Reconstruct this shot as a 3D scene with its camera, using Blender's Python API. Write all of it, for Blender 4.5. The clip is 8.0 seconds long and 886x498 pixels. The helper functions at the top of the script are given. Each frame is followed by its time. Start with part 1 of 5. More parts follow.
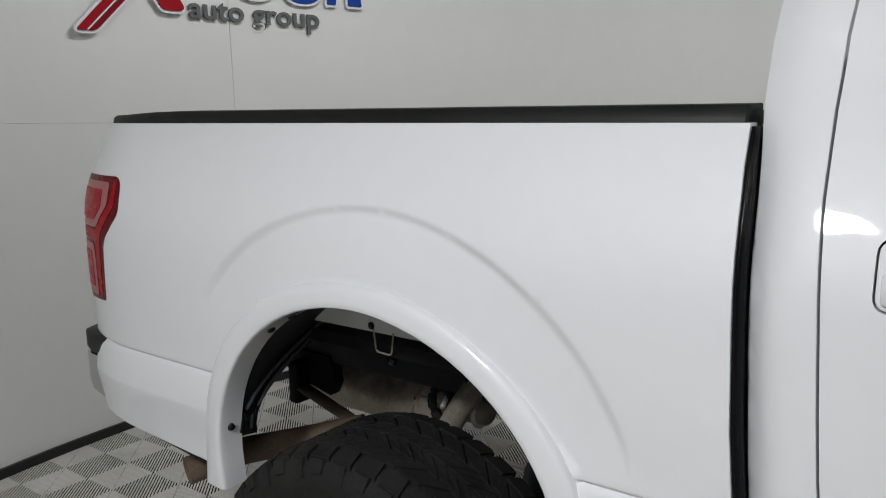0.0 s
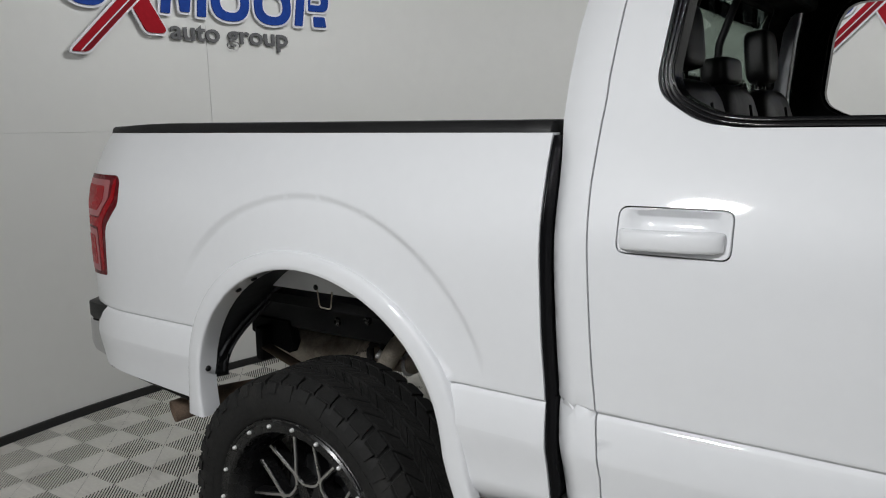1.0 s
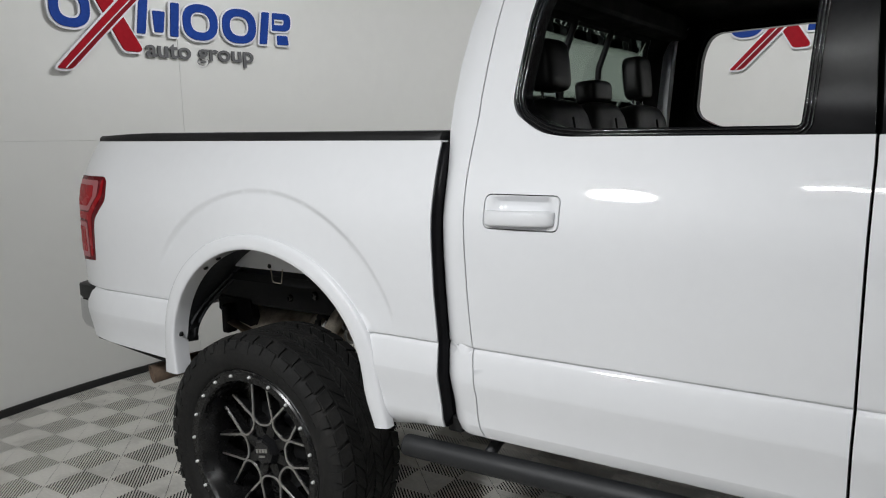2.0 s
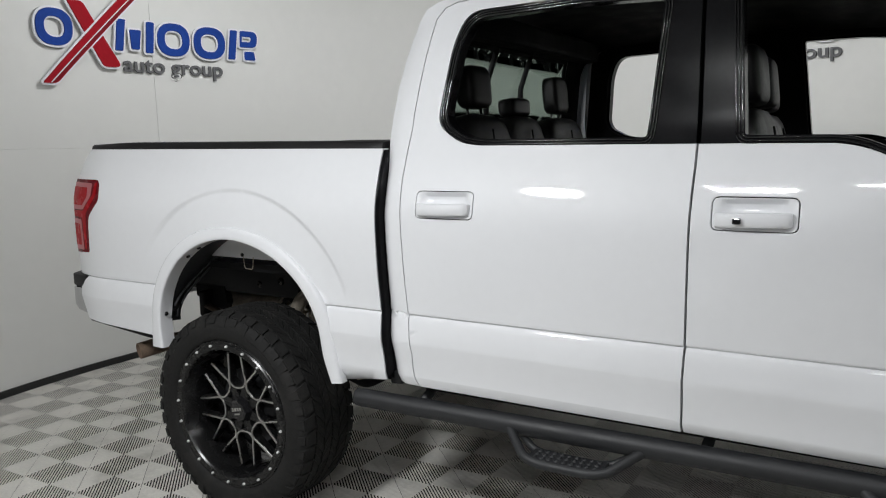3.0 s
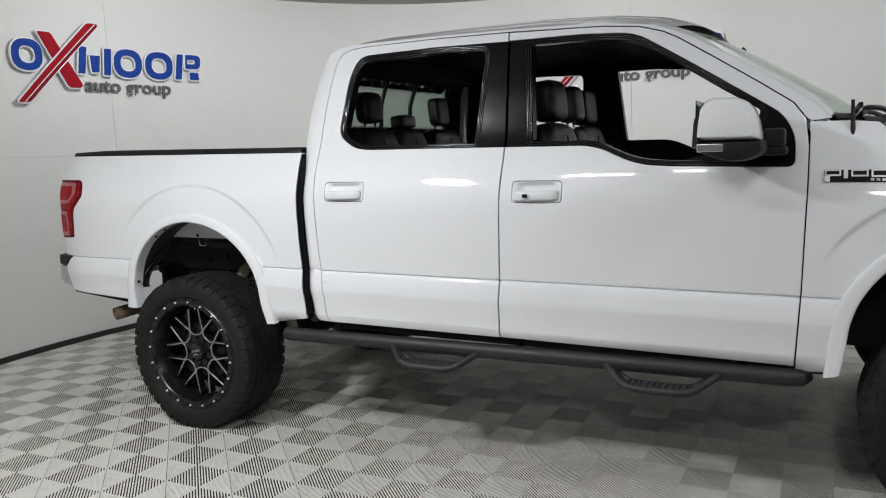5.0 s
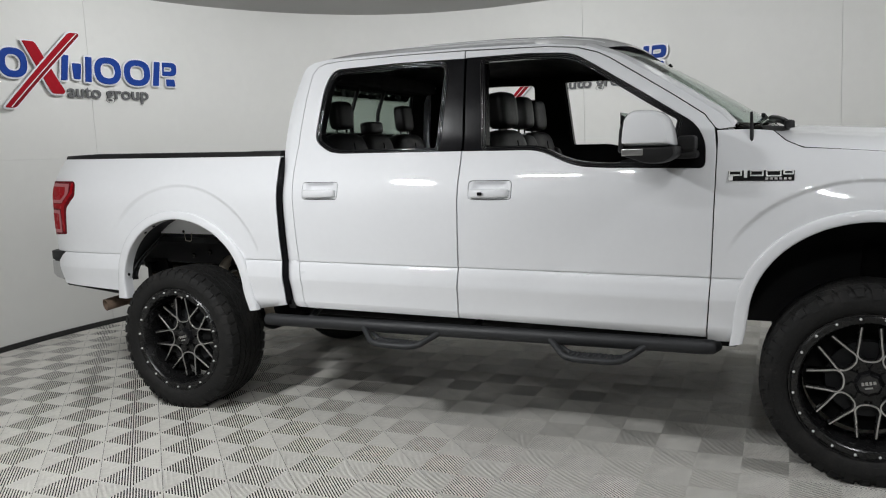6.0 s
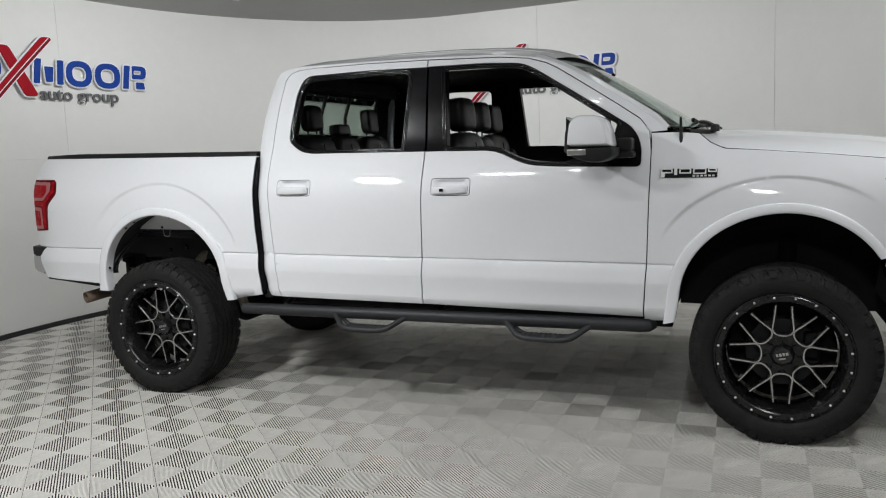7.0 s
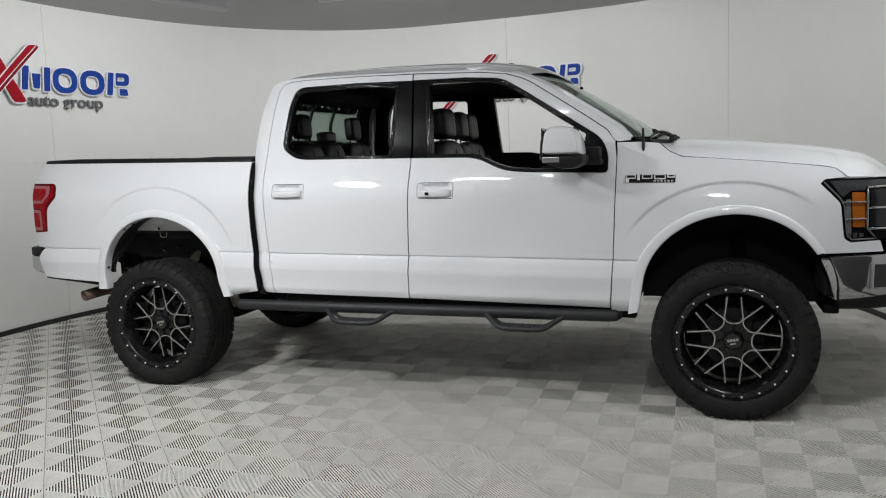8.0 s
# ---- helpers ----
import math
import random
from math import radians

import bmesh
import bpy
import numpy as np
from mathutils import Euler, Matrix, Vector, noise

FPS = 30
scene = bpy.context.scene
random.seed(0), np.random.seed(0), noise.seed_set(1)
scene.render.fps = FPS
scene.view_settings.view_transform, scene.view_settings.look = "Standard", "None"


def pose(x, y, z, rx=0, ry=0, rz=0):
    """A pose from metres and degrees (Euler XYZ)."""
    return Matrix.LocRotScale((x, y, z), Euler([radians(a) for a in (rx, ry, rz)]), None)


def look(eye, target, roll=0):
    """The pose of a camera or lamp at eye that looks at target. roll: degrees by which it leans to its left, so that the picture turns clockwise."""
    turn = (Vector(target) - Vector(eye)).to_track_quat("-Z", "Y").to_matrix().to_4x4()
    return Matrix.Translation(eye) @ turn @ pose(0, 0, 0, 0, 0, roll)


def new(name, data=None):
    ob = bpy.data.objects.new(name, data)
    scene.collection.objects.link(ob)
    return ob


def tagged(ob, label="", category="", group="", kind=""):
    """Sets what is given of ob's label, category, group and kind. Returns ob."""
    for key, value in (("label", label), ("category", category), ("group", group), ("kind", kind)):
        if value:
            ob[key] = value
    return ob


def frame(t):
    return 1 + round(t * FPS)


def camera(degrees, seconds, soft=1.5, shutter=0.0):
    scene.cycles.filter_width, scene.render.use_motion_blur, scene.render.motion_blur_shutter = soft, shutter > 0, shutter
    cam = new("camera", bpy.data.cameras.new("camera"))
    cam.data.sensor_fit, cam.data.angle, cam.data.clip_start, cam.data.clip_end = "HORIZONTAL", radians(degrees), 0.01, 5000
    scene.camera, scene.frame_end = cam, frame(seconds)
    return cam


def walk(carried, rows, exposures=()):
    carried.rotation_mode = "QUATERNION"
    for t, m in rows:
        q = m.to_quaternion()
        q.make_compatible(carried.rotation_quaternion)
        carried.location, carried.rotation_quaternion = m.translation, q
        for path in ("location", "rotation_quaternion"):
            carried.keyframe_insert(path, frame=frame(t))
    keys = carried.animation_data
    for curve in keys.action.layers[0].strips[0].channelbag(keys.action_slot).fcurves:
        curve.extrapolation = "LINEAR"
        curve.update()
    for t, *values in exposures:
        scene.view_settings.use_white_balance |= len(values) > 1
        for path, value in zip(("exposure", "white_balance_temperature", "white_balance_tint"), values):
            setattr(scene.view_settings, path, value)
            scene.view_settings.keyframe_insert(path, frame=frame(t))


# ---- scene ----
cam = camera(59.85, 8.0, 1.1)
PATH = [
    (0, (1.038, -2.085, 1.493), (-0.151, -0.506, 1.189), -1.62),
    (0.5, (1.274, -2.260, 1.487), (0.105, -0.665, 1.191), -1.72),
    (1, (1.503, -2.439, 1.489), (0.353, -0.828, 1.202), -1.78),
    (1.5, (1.748, -2.610, 1.482), (0.620, -0.982, 1.204), -1.87),
    (3, (2.348, -3.217, 1.479), (1.322, -1.519, 1.224), -1.97),
    (3.5, (2.548, -3.429, 1.464), (1.557, -1.710, 1.213), -2.20),
    (4, (2.760, -3.672, 1.450), (1.800, -1.936, 1.198), -2.49),
    (4.5, (2.959, -3.894, 1.449), (2.028, -2.141, 1.202), -2.56),
    (6, (3.337, -4.545, 1.453), (2.520, -2.735, 1.213), -2.56),
    (6.5, (3.409, -4.726, 1.447), (2.635, -2.897, 1.207), -2.56),
    (7, (3.466, -4.909, 1.440), (2.745, -3.059, 1.202), -2.49),
    (7.5, (3.502, -5.114, 1.449), (2.828, -3.246, 1.212), -2.42),
    (8, (3.483, -5.311, 1.462), (2.851, -3.428, 1.229), -2.34),
]
walk(cam, [(t, look(eye, target, roll)) for t, eye, target, roll in PATH], [(0.0, -0.34), (0.5, -0.35), (1.5, -0.23), (3.0, -0.09), (4.5, 0.01), (8.0, -0.05)])
from mathutils import geometry

# ---- world, lamps, exposure ----
CENTRE, TOP = Vector((0.327, 0.119, 0.0)), 3.106                      # the rounded booth
HALF_L, HALF_R, DEPTH = 2.942, 4.74, 3.853                            # its half-widths to either side and its depth
world = bpy.data.worlds.new("world")
scene.world = world
world.use_nodes = True
world.node_tree.nodes["Background"].inputs[0].default_value = (0.75, 0.8, 0.85, 1)
world.node_tree.nodes["Background"].inputs[1].default_value = 0.05


def ceiling_lamp_light(x, y, sx, sy, watts, tilt, turn, hang):
    lamp = bpy.data.lights.new("ceiling_panel_light", "AREA")
    lamp.shape, lamp.size, lamp.size_y, lamp.energy, lamp.color = "ELLIPSE" if sx == sy else "RECTANGLE", sx, sy, watts, (0.97, 0.985, 1.0)
    ob = new("ceiling_panel_light", lamp)
    ob.matrix_world = pose(x, y, TOP - hang, 0, 0, turn) @ pose(0, 0, 0, tilt) @ pose(0, 0, -0.07)
    return ob


# x, y, size along and across, watts, tilt off the vertical, turn of the tilt and drop below the ceiling; the fifth is
# added fill for the front right floor, the last three are added to wash the walls
LAMPS = [(0.40, -3.08, 0.38, 0.38, 66, 14, 0, 0.40), (3.65, -5.6, 0.30, 0.60, 54, 0, 0, 0.08), (1.62, -2.95, 0.50, 0.05, 14, 0, 0, 0.20), (2.30, -2.90, 0.25, 0.04, 5, 0, 0, 0.20), (4.68, -1.60, 0.32, 0.30, 26, 0, 0, 0.08),
         (1.0, 0.9, 1.2, 0.25, 52, 72, 0, 0.08), (-0.7, 0.40, 0.9, 0.25, 23, 70, 75, 0.08), (2.9, 0.5, 0.9, 0.25, 19, 70, -75, 0.08)]
for spec in LAMPS:
    ceiling_lamp_light(*spec)


# ---- materials ----
def material(name, colour, rough=0.5, metal=0.0, coat=0.0, vary=0.08, scale=6.0, bump=0.0, bump_scale=200.0, dirt=None, dirt_scale=1.5, per_object=0.0, spec=0.5):
    """Principled surface with colour variation at two scales and fine relief."""
    m = bpy.data.materials.new(name)
    m.use_nodes = True
    nodes, links = m.node_tree.nodes, m.node_tree.links
    p = nodes["Principled BSDF"]
    p.inputs["Roughness"].default_value, p.inputs["Metallic"].default_value = rough, metal
    p.inputs["Specular IOR Level"].default_value = spec
    p.inputs["Coat Weight"].default_value, p.inputs["Coat Roughness"].default_value = coat, 0.04
    coords = nodes.new("ShaderNodeTexCoord")
    big = nodes.new("ShaderNodeTexNoise")
    big.inputs["Scale"].default_value, big.inputs["Detail"].default_value = scale, 6.0
    fine = nodes.new("ShaderNodeTexNoise")
    fine.inputs["Scale"].default_value, fine.inputs["Detail"].default_value = scale * 14, 4.0
    links.new(coords.outputs["Object"], big.inputs["Vector"])
    links.new(coords.outputs["Object"], fine.inputs["Vector"])
    both = nodes.new("ShaderNodeMath")
    both.operation = "ADD"
    links.new(big.outputs["Fac"], both.inputs[0])
    links.new(fine.outputs["Fac"], both.inputs[1])
    last = both.outputs[0]
    if per_object:
        info = nodes.new("ShaderNodeObjectInfo")
        more = nodes.new("ShaderNodeMath")
        more.operation, more.inputs[1].default_value = "MULTIPLY_ADD", per_object
        links.new(info.outputs["Random"], more.inputs[0])
        links.new(last, more.inputs[2])
        last = more.outputs[0]
    span = nodes.new("ShaderNodeMapRange")
    span.inputs["From Min"].default_value, span.inputs["From Max"].default_value = 0.65, 1.35 + per_object
    span.inputs["To Min"].default_value, span.inputs["To Max"].default_value = 1 - vary, 1 + vary
    links.new(last, span.inputs["Value"])
    mix = nodes.new("ShaderNodeMix")
    mix.data_type, mix.blend_type = "RGBA", "MULTIPLY"
    mix.inputs["Factor"].default_value = 1.0
    mix.inputs["A"].default_value = (*colour, 1)
    links.new(span.outputs["Result"], mix.inputs["B"])
    out = mix.outputs["Result"]
    if dirt:
        stain = nodes.new("ShaderNodeTexNoise")
        stain.inputs["Scale"].default_value, stain.inputs["Detail"].default_value, stain.inputs["Roughness"].default_value = dirt_scale, 8.0, 0.65
        links.new(coords.outputs["Object"], stain.inputs["Vector"])
        ramp = nodes.new("ShaderNodeMapRange")
        ramp.inputs["From Min"].default_value, ramp.inputs["From Max"].default_value = 0.52, 0.75
        links.new(stain.outputs["Fac"], ramp.inputs["Value"])
        over = nodes.new("ShaderNodeMix")
        over.data_type = "RGBA"
        over.inputs["B"].default_value = (*dirt, 1)
        links.new(ramp.outputs["Result"], over.inputs["Factor"])
        links.new(out, over.inputs["A"])
        out = over.outputs["Result"]
    links.new(out, p.inputs["Base Color"])
    rspan = nodes.new("ShaderNodeMapRange")
    rspan.inputs["From Min"].default_value, rspan.inputs["From Max"].default_value = 0.3, 0.7
    rspan.inputs["To Min"].default_value, rspan.inputs["To Max"].default_value = rough * 0.85, min(1.0, rough * 1.2)
    links.new(big.outputs["Fac"], rspan.inputs["Value"])
    links.new(rspan.outputs["Result"], p.inputs["Roughness"])
    if bump:
        grain = nodes.new("ShaderNodeTexNoise")
        grain.inputs["Scale"].default_value, grain.inputs["Detail"].default_value = bump_scale, 3.0
        links.new(coords.outputs["Object"], grain.inputs["Vector"])
        relief = nodes.new("ShaderNodeBump")
        relief.inputs["Strength"].default_value, relief.inputs["Distance"].default_value = bump, 0.002
        links.new(grain.outputs["Fac"], relief.inputs["Height"])
        links.new(relief.outputs["Normal"], p.inputs["Normal"])
    return m


def glass(name, colour, rough=0.0):
    m = bpy.data.materials.new(name)
    m.use_nodes = True
    p = m.node_tree.nodes["Principled BSDF"]
    p.inputs["Base Color"].default_value = (*colour, 1)
    p.inputs["Transmission Weight"].default_value, p.inputs["Roughness"].default_value, p.inputs["IOR"].default_value = 1.0, rough, 1.15
    return m


PAINT = material("white_paint", (0.80, 0.81, 0.83), 0.5, coat=1.0, vary=0.012, scale=2.0)
BLACK_TRIM = material("black_trim", (0.009, 0.009, 0.0095), 0.5, vary=0.25, scale=8, bump=0.15, bump_scale=600, spec=0.3)
PILLAR_BLACK = material("satin_black_pillar", (0.006, 0.006, 0.0068), 0.2, vary=0.2, scale=6, spec=0.12)
BLACK_GLOSS = material("black_gloss", (0.010, 0.010, 0.011), 0.12, coat=0.4, vary=0.1)
RUBBER = material("tyre_rubber", (0.0135, 0.0133, 0.013), 0.7, vary=0.35, scale=9, bump=0.35, bump_scale=240, dirt=(0.030, 0.028, 0.026), dirt_scale=5, spec=0.28)
RIM_BLACK = material("satin_black_rim", (0.007, 0.007, 0.0072), 0.26, vary=0.2, scale=20, spec=0.5)
MACHINED = material("machined_alloy", (0.62, 0.61, 0.60), 0.3, metal=1.0, vary=0.12, scale=30)
CHROME = material("chrome", (0.56, 0.56, 0.57), 0.08, metal=1.0, vary=0.05)
BOLT_STEEL = material("bolt_steel", (0.80, 0.80, 0.79), 0.35, metal=0.35, vary=0.15, scale=60)
STEP_BLACK = material("step_powdercoat", (0.020, 0.021, 0.023), 0.5, vary=0.2, scale=12, bump=0.25, bump_scale=700)
UNDERBODY = material("underbody_black", (0.007, 0.007, 0.0075), 0.7, spec=0.25, vary=0.4, scale=7, bump=0.3, bump_scale=120)
RUST = material("rusty_exhaust", (0.125, 0.086, 0.060), 0.75, vary=0.35, scale=14, bump=0.4, bump_scale=180, dirt=(0.07, 0.045, 0.03), dirt_scale=9)
STEEL_DULL = material("muffler_steel", (0.46, 0.41, 0.34), 0.55, metal=0.35, vary=0.25, scale=10, bump=0.3, bump_scale=150, dirt=(0.12, 0.09, 0.06), dirt_scale=6)
LINER = material("grey_wheel_liner", (0.022, 0.023, 0.025), 0.6, vary=0.2, scale=6, bump=0.2, bump_scale=200)
LEATHER = material("black_leather", (0.011, 0.0107, 0.0107), 0.4, vary=0.3, scale=10, bump=0.3, bump_scale=350, spec=0.4)
CABIN = material("dark_cabin_trim", (0.006, 0.006, 0.0063), 0.75, vary=0.3, scale=8, bump=0.2, bump_scale=300, spec=0.15)
WALL = material("booth_wall_paint", (0.74, 0.74, 0.715), 0.55, vary=0.02, scale=0.8, bump=0.06, bump_scale=90, dirt=(0.70, 0.70, 0.675), dirt_scale=0.7)
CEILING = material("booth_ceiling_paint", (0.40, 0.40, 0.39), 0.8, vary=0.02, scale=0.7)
# near-black for unseen walls, so chrome and paint mirror a dark open room
BACK_WALL = material("dark_unseen_wall", (0.06, 0.06, 0.063), 0.7, vary=0.05, scale=0.8)
SKIRT = material("black_baseboard", (0.016, 0.016, 0.016), 0.5, vary=0.3, scale=5)
TILE = material("floor_tile_plastic", (0.74, 0.72, 0.67), 0.5, vary=0.13, scale=5, bump=0.2, bump_scale=160, dirt=(0.46, 0.445, 0.405), dirt_scale=3.0, per_object=0.25)
UNDERFLOOR = material("dark_underfloor", (0.012, 0.012, 0.012), 0.9, vary=0.3, scale=3)
LENS_RED = material("red_lens", (0.34, 0.003, 0.008), 0.25, vary=0.12, scale=25, spec=0.06)
LENS_DARK = material("dark_red_lens", (0.12, 0.002, 0.006), 0.25, vary=0.15, scale=25, spec=0.06)
LENS_CLEAR = material("clear_lamp_lens", (0.13, 0.13, 0.135), 0.12, coat=0.4, vary=0.3, scale=60)
BEZEL = material("smoked_lamp_bezel", (0.045, 0.046, 0.050), 0.18, coat=0.6, vary=0.5, scale=22)
AMBER = material("amber_lens", (0.36, 0.10, 0.010), 0.18, coat=0.4, vary=0.15, scale=30)
BLUE = material("blue_sign_face", (0.015, 0.055, 0.29), 0.6, vary=0.15, scale=3, spec=0.12)
RED = material("red_sign_face", (0.34, 0.007, 0.016), 0.6, vary=0.12, scale=3, spec=0.12)
DARK_RED = material("dark_red_sign_face", (0.20, 0.008, 0.014), 0.6, vary=0.12, scale=3, spec=0.12)
SIGN_WHITE = material("white_sign_edge", (0.80, 0.80, 0.84), 0.4, vary=0.03)
SIGN_GREY = material("grey_sign_letter", (0.14, 0.141, 0.145), 0.65, vary=0.1, spec=0.15)
WINDSCREEN = glass("windscreen_glass", (0.80, 0.90, 0.84))
TINTED = glass("tinted_glass", (0.27, 0.33, 0.29))
LENS_PINK = material("frosted_pink_lens", (0.40, 0.11, 0.12), 0.35, vary=0.08, scale=25)


# ---- building helpers ----
def part(name, bm, mat, parent=None, label="", smooth=True, bevel=0.0):
    me = bpy.data.meshes.new(name)
    bm.to_mesh(me)
    bm.free()
    me.materials.append(mat)
    for f in me.polygons:
        f.use_smooth = smooth
    ob = new(name, me)
    if parent is not None:
        ob.parent = parent
    if label:
        tagged(ob, label)
    if bevel:
        mod = ob.modifiers.new("bevel", "BEVEL")
        mod.width, mod.segments, mod.limit_method, mod.angle_limit = bevel, 2, "ANGLE", radians(40)
    return ob


def thing(name, label, category, group="", kind="", m=None):
    ob = new(name)
    ob.empty_display_size = 0.2
    if m is not None:
        ob.matrix_world = m
    return tagged(ob, label, category, group, kind)


def smoothstep(a, b, v):
    u = min(1.0, max(0.0, (v - a) / (b - a)))
    return u * u * (3 - 2 * u)


def rounded(corners, seg=6):
    """Closed outline from corners (u, v, fillet)."""
    out, n = [], len(corners)
    for i, (u, v, r) in enumerate(corners):
        if r <= 0:
            out.append((u, v))
            continue
        p = Vector((u, v))
        a, b = Vector(corners[i - 1][:2]) - p, Vector(corners[(i + 1) % n][:2]) - p
        a, b = p + a.normalized() * min(r, a.length * 0.49), p + b.normalized() * min(r, b.length * 0.49)
        for k in range(seg + 1):
            t = k / seg
            q = a * (1 - t) ** 2 + p * 2 * t * (1 - t) + b * t * t
            out.append((q.x, q.y))
    return out


def dense(outline, step):
    out, n = [], len(outline)
    for i in range(n):
        a, b = Vector(outline[i]), Vector(outline[(i + 1) % n])
        k = max(1, int((b - a).length / step))
        out += [tuple(a.lerp(b, j / k)) for j in range(k)]
    return out


def inside(pts, loop):
    """Which of the points lie inside a closed outline."""
    pts, hit = np.asarray(pts, float), np.zeros(len(pts), bool)
    for i in range(len(loop)):
        (x1, y1), (x2, y2) = loop[i - 1], loop[i]
        if y1 != y2:
            cross = ((y1 > pts[:, 1]) != (y2 > pts[:, 1])) & (pts[:, 0] < (x2 - x1) * (pts[:, 1] - y1) / (y2 - y1) + x1)
            hit ^= cross
    return hit


def sheet(outline, holes=(), place=None, step=0.06, rows=(), flange=(0, 0, 0), edge=0.03, extra=()):
    """A surface over a flat outline with holes, meshed fine and bent by place(u, v); its rims are turned in by flange."""
    def at_rows(loop):
        """Add the points where an outline crosses the given rows."""
        out = []
        for a, b in zip(loop, loop[1:] + loop[:1]):
            out.append(a)
            cut = sorted((r - a[1]) / (b[1] - a[1]) for r in rows if (a[1] - r) * (b[1] - r) < 0)
            out += [(a[0] + (b[0] - a[0]) * k, a[1] + (b[1] - a[1]) * k) for k in cut if 0.02 < k < 0.98]
        return out
    loops = [at_rows(dense(outline, edge))] + [at_rows(dense(h, edge)) for h in holes]
    pts, edges = [], []
    for loop in loops:
        base = len(pts)
        pts += [Vector(p) for p in loop]
        edges += [(base + i, base + (i + 1) % len(loop)) for i in range(len(loop))]
    rim = np.array([tuple(p) for p in pts])
    us, vs = rim[:, 0], rim[:, 1]
    grid_v = sorted(set([round(v, 4) for v in np.arange(vs.min(), vs.max(), step)] + list(rows)))
    grid = np.array([(u, v) for u in np.arange(us.min(), us.max(), step) for v in grid_v])
    if len(extra):
        ex = np.array(extra)
        gap = np.min((grid[:, None, 0] - ex[None, :, 0]) ** 2 + (grid[:, None, 1] - ex[None, :, 1]) ** 2, axis=1)
        grid = np.concatenate([grid[gap > 0.008 ** 2], ex])
    keep = inside(grid, loops[0])
    for h in loops[1:]:
        keep &= ~inside(grid, h)
    grid = grid[keep]
    if len(grid):
        near = np.min((grid[:, None, 0] - us[None]) ** 2 + (grid[:, None, 1] - vs[None]) ** 2, axis=1)
        pts += [Vector(p) for p in grid[near > (edge * 0.55) ** 2]]
    cv, ce, cf, *_ = geometry.delaunay_2d_cdt(pts, edges, [], 1, 1e-6)
    mid = np.array([np.mean([tuple(cv[i]) for i in f], axis=0) for f in cf])
    good = inside(mid, loops[0])
    for h in loops[1:]:
        good &= ~inside(mid, h)
    bm = bmesh.new()
    made = [bm.verts.new(place(v.x, v.y)) for v in cv]
    for f, ok in zip(cf, good):
        if ok:
            bm.faces.new([made[i] for i in f])
    bmesh.ops.delete(bm, geom=[v for v in bm.verts if not v.link_faces], context="VERTS")
    bm.normal_update()
    d = Vector(flange)
    if d.length > 0:
        if sum(f.normal.dot(d) * f.calc_area() for f in bm.faces) > 0:
            bmesh.ops.reverse_faces(bm, faces=bm.faces[:])
        rims = [e for e in bm.edges if len(e.link_faces) == 1]
        made = bmesh.ops.extrude_edge_only(bm, edges=rims)["geom"]
        for v in made:
            if isinstance(v, bmesh.types.BMVert):
                v.co += d
        for e in rims:
            e.smooth = False
    return bm


def box(cx, cy, cz, sx, sy, sz, bm=None, turn=None):
    own = bm or bmesh.new()
    m = Matrix.Translation((cx, cy, cz)) @ (turn or Matrix.Identity(4)) @ Matrix.Diagonal((sx, sy, sz, 1))
    bmesh.ops.create_cube(own, size=1.0, matrix=m)
    return own


def lathe(profile, n=64, axis="Y", centre=(0, 0, 0), bm=None):
    """Turn a profile of (radius, along) round an axis."""
    own = bm or bmesh.new()
    rings = []
    for r, a in profile:
        ring = []
        for i in range(n):
            c, s = r * math.cos(2 * math.pi * i / n), r * math.sin(2 * math.pi * i / n)
            co = {"Y": (c, a, s), "Z": (c, s, a), "X": (a, c, s)}[axis]
            ring.append(own.verts.new(Vector(co) + Vector(centre)))
        rings.append(ring)
    for a, b in zip(rings, rings[1:]):
        for i in range(n):
            own.faces.new((a[i], a[(i + 1) % n], b[(i + 1) % n], b[i]))
    return own


def tube(points, radius, n=12, bm=None, flat=1.0, caps=True):
    """A round bar along points; flat squashes it."""
    own = bm or bmesh.new()
    pts = [Vector(p) for p in points]
    rings = []
    for i, p in enumerate(pts):
        d = ((pts[min(i + 1, len(pts) - 1)] - pts[max(i - 1, 0)])).normalized()
        up = Vector((0, 0, 1)) if abs(d.z) < 0.9 else Vector((0, 1, 0))
        s = d.cross(up).normalized()
        u = s.cross(d).normalized()
        r = radius[i] if isinstance(radius, (list, tuple)) else radius
        rings.append([own.verts.new(p + s * r * math.cos(2 * math.pi * k / n) + u * r * flat * math.sin(2 * math.pi * k / n)) for k in range(n)])
    for a, b in zip(rings, rings[1:]):
        for k in range(n):
            own.faces.new((a[k], a[(k + 1) % n], b[(k + 1) % n], b[k]))
    if caps:
        own.faces.new(rings[0][::-1])
        own.faces.new(rings[-1])
    return own


def bend(points, seg=5, share=0.35):
    """Round the corners of a polyline."""
    pts = [Vector(p) for p in points]
    out = [pts[0]]
    for a, p, b in zip(pts, pts[1:], pts[2:]):
        q, r = p.lerp(a, share), p.lerp(b, share)
        out += [q * (1 - t) ** 2 + p * 2 * t * (1 - t) + r * t * t for t in [k / seg for k in range(seg + 1)]]
    return out + [pts[-1]]


# ---- the booth: wall, baseboard, ceiling, floor ----
A0, A1 = radians(-22), radians(202)                 # the round part; straight wings run on behind the camera
BACK = -8.0


def wall_at(a, off=0.0):
    """The wall's inner face at an angle round the plan, off metres in front of it."""
    c, s = math.cos(a), math.sin(a)
    half, k = (HALF_L, 1.0) if c < 0 else (HALF_R, (c ** 3 + abs(s) ** 3) ** (-1 / 3))    # squarer to the right
    return CENTRE + Vector(((half - off) * c * k, (DEPTH - off) * s * k, 0))


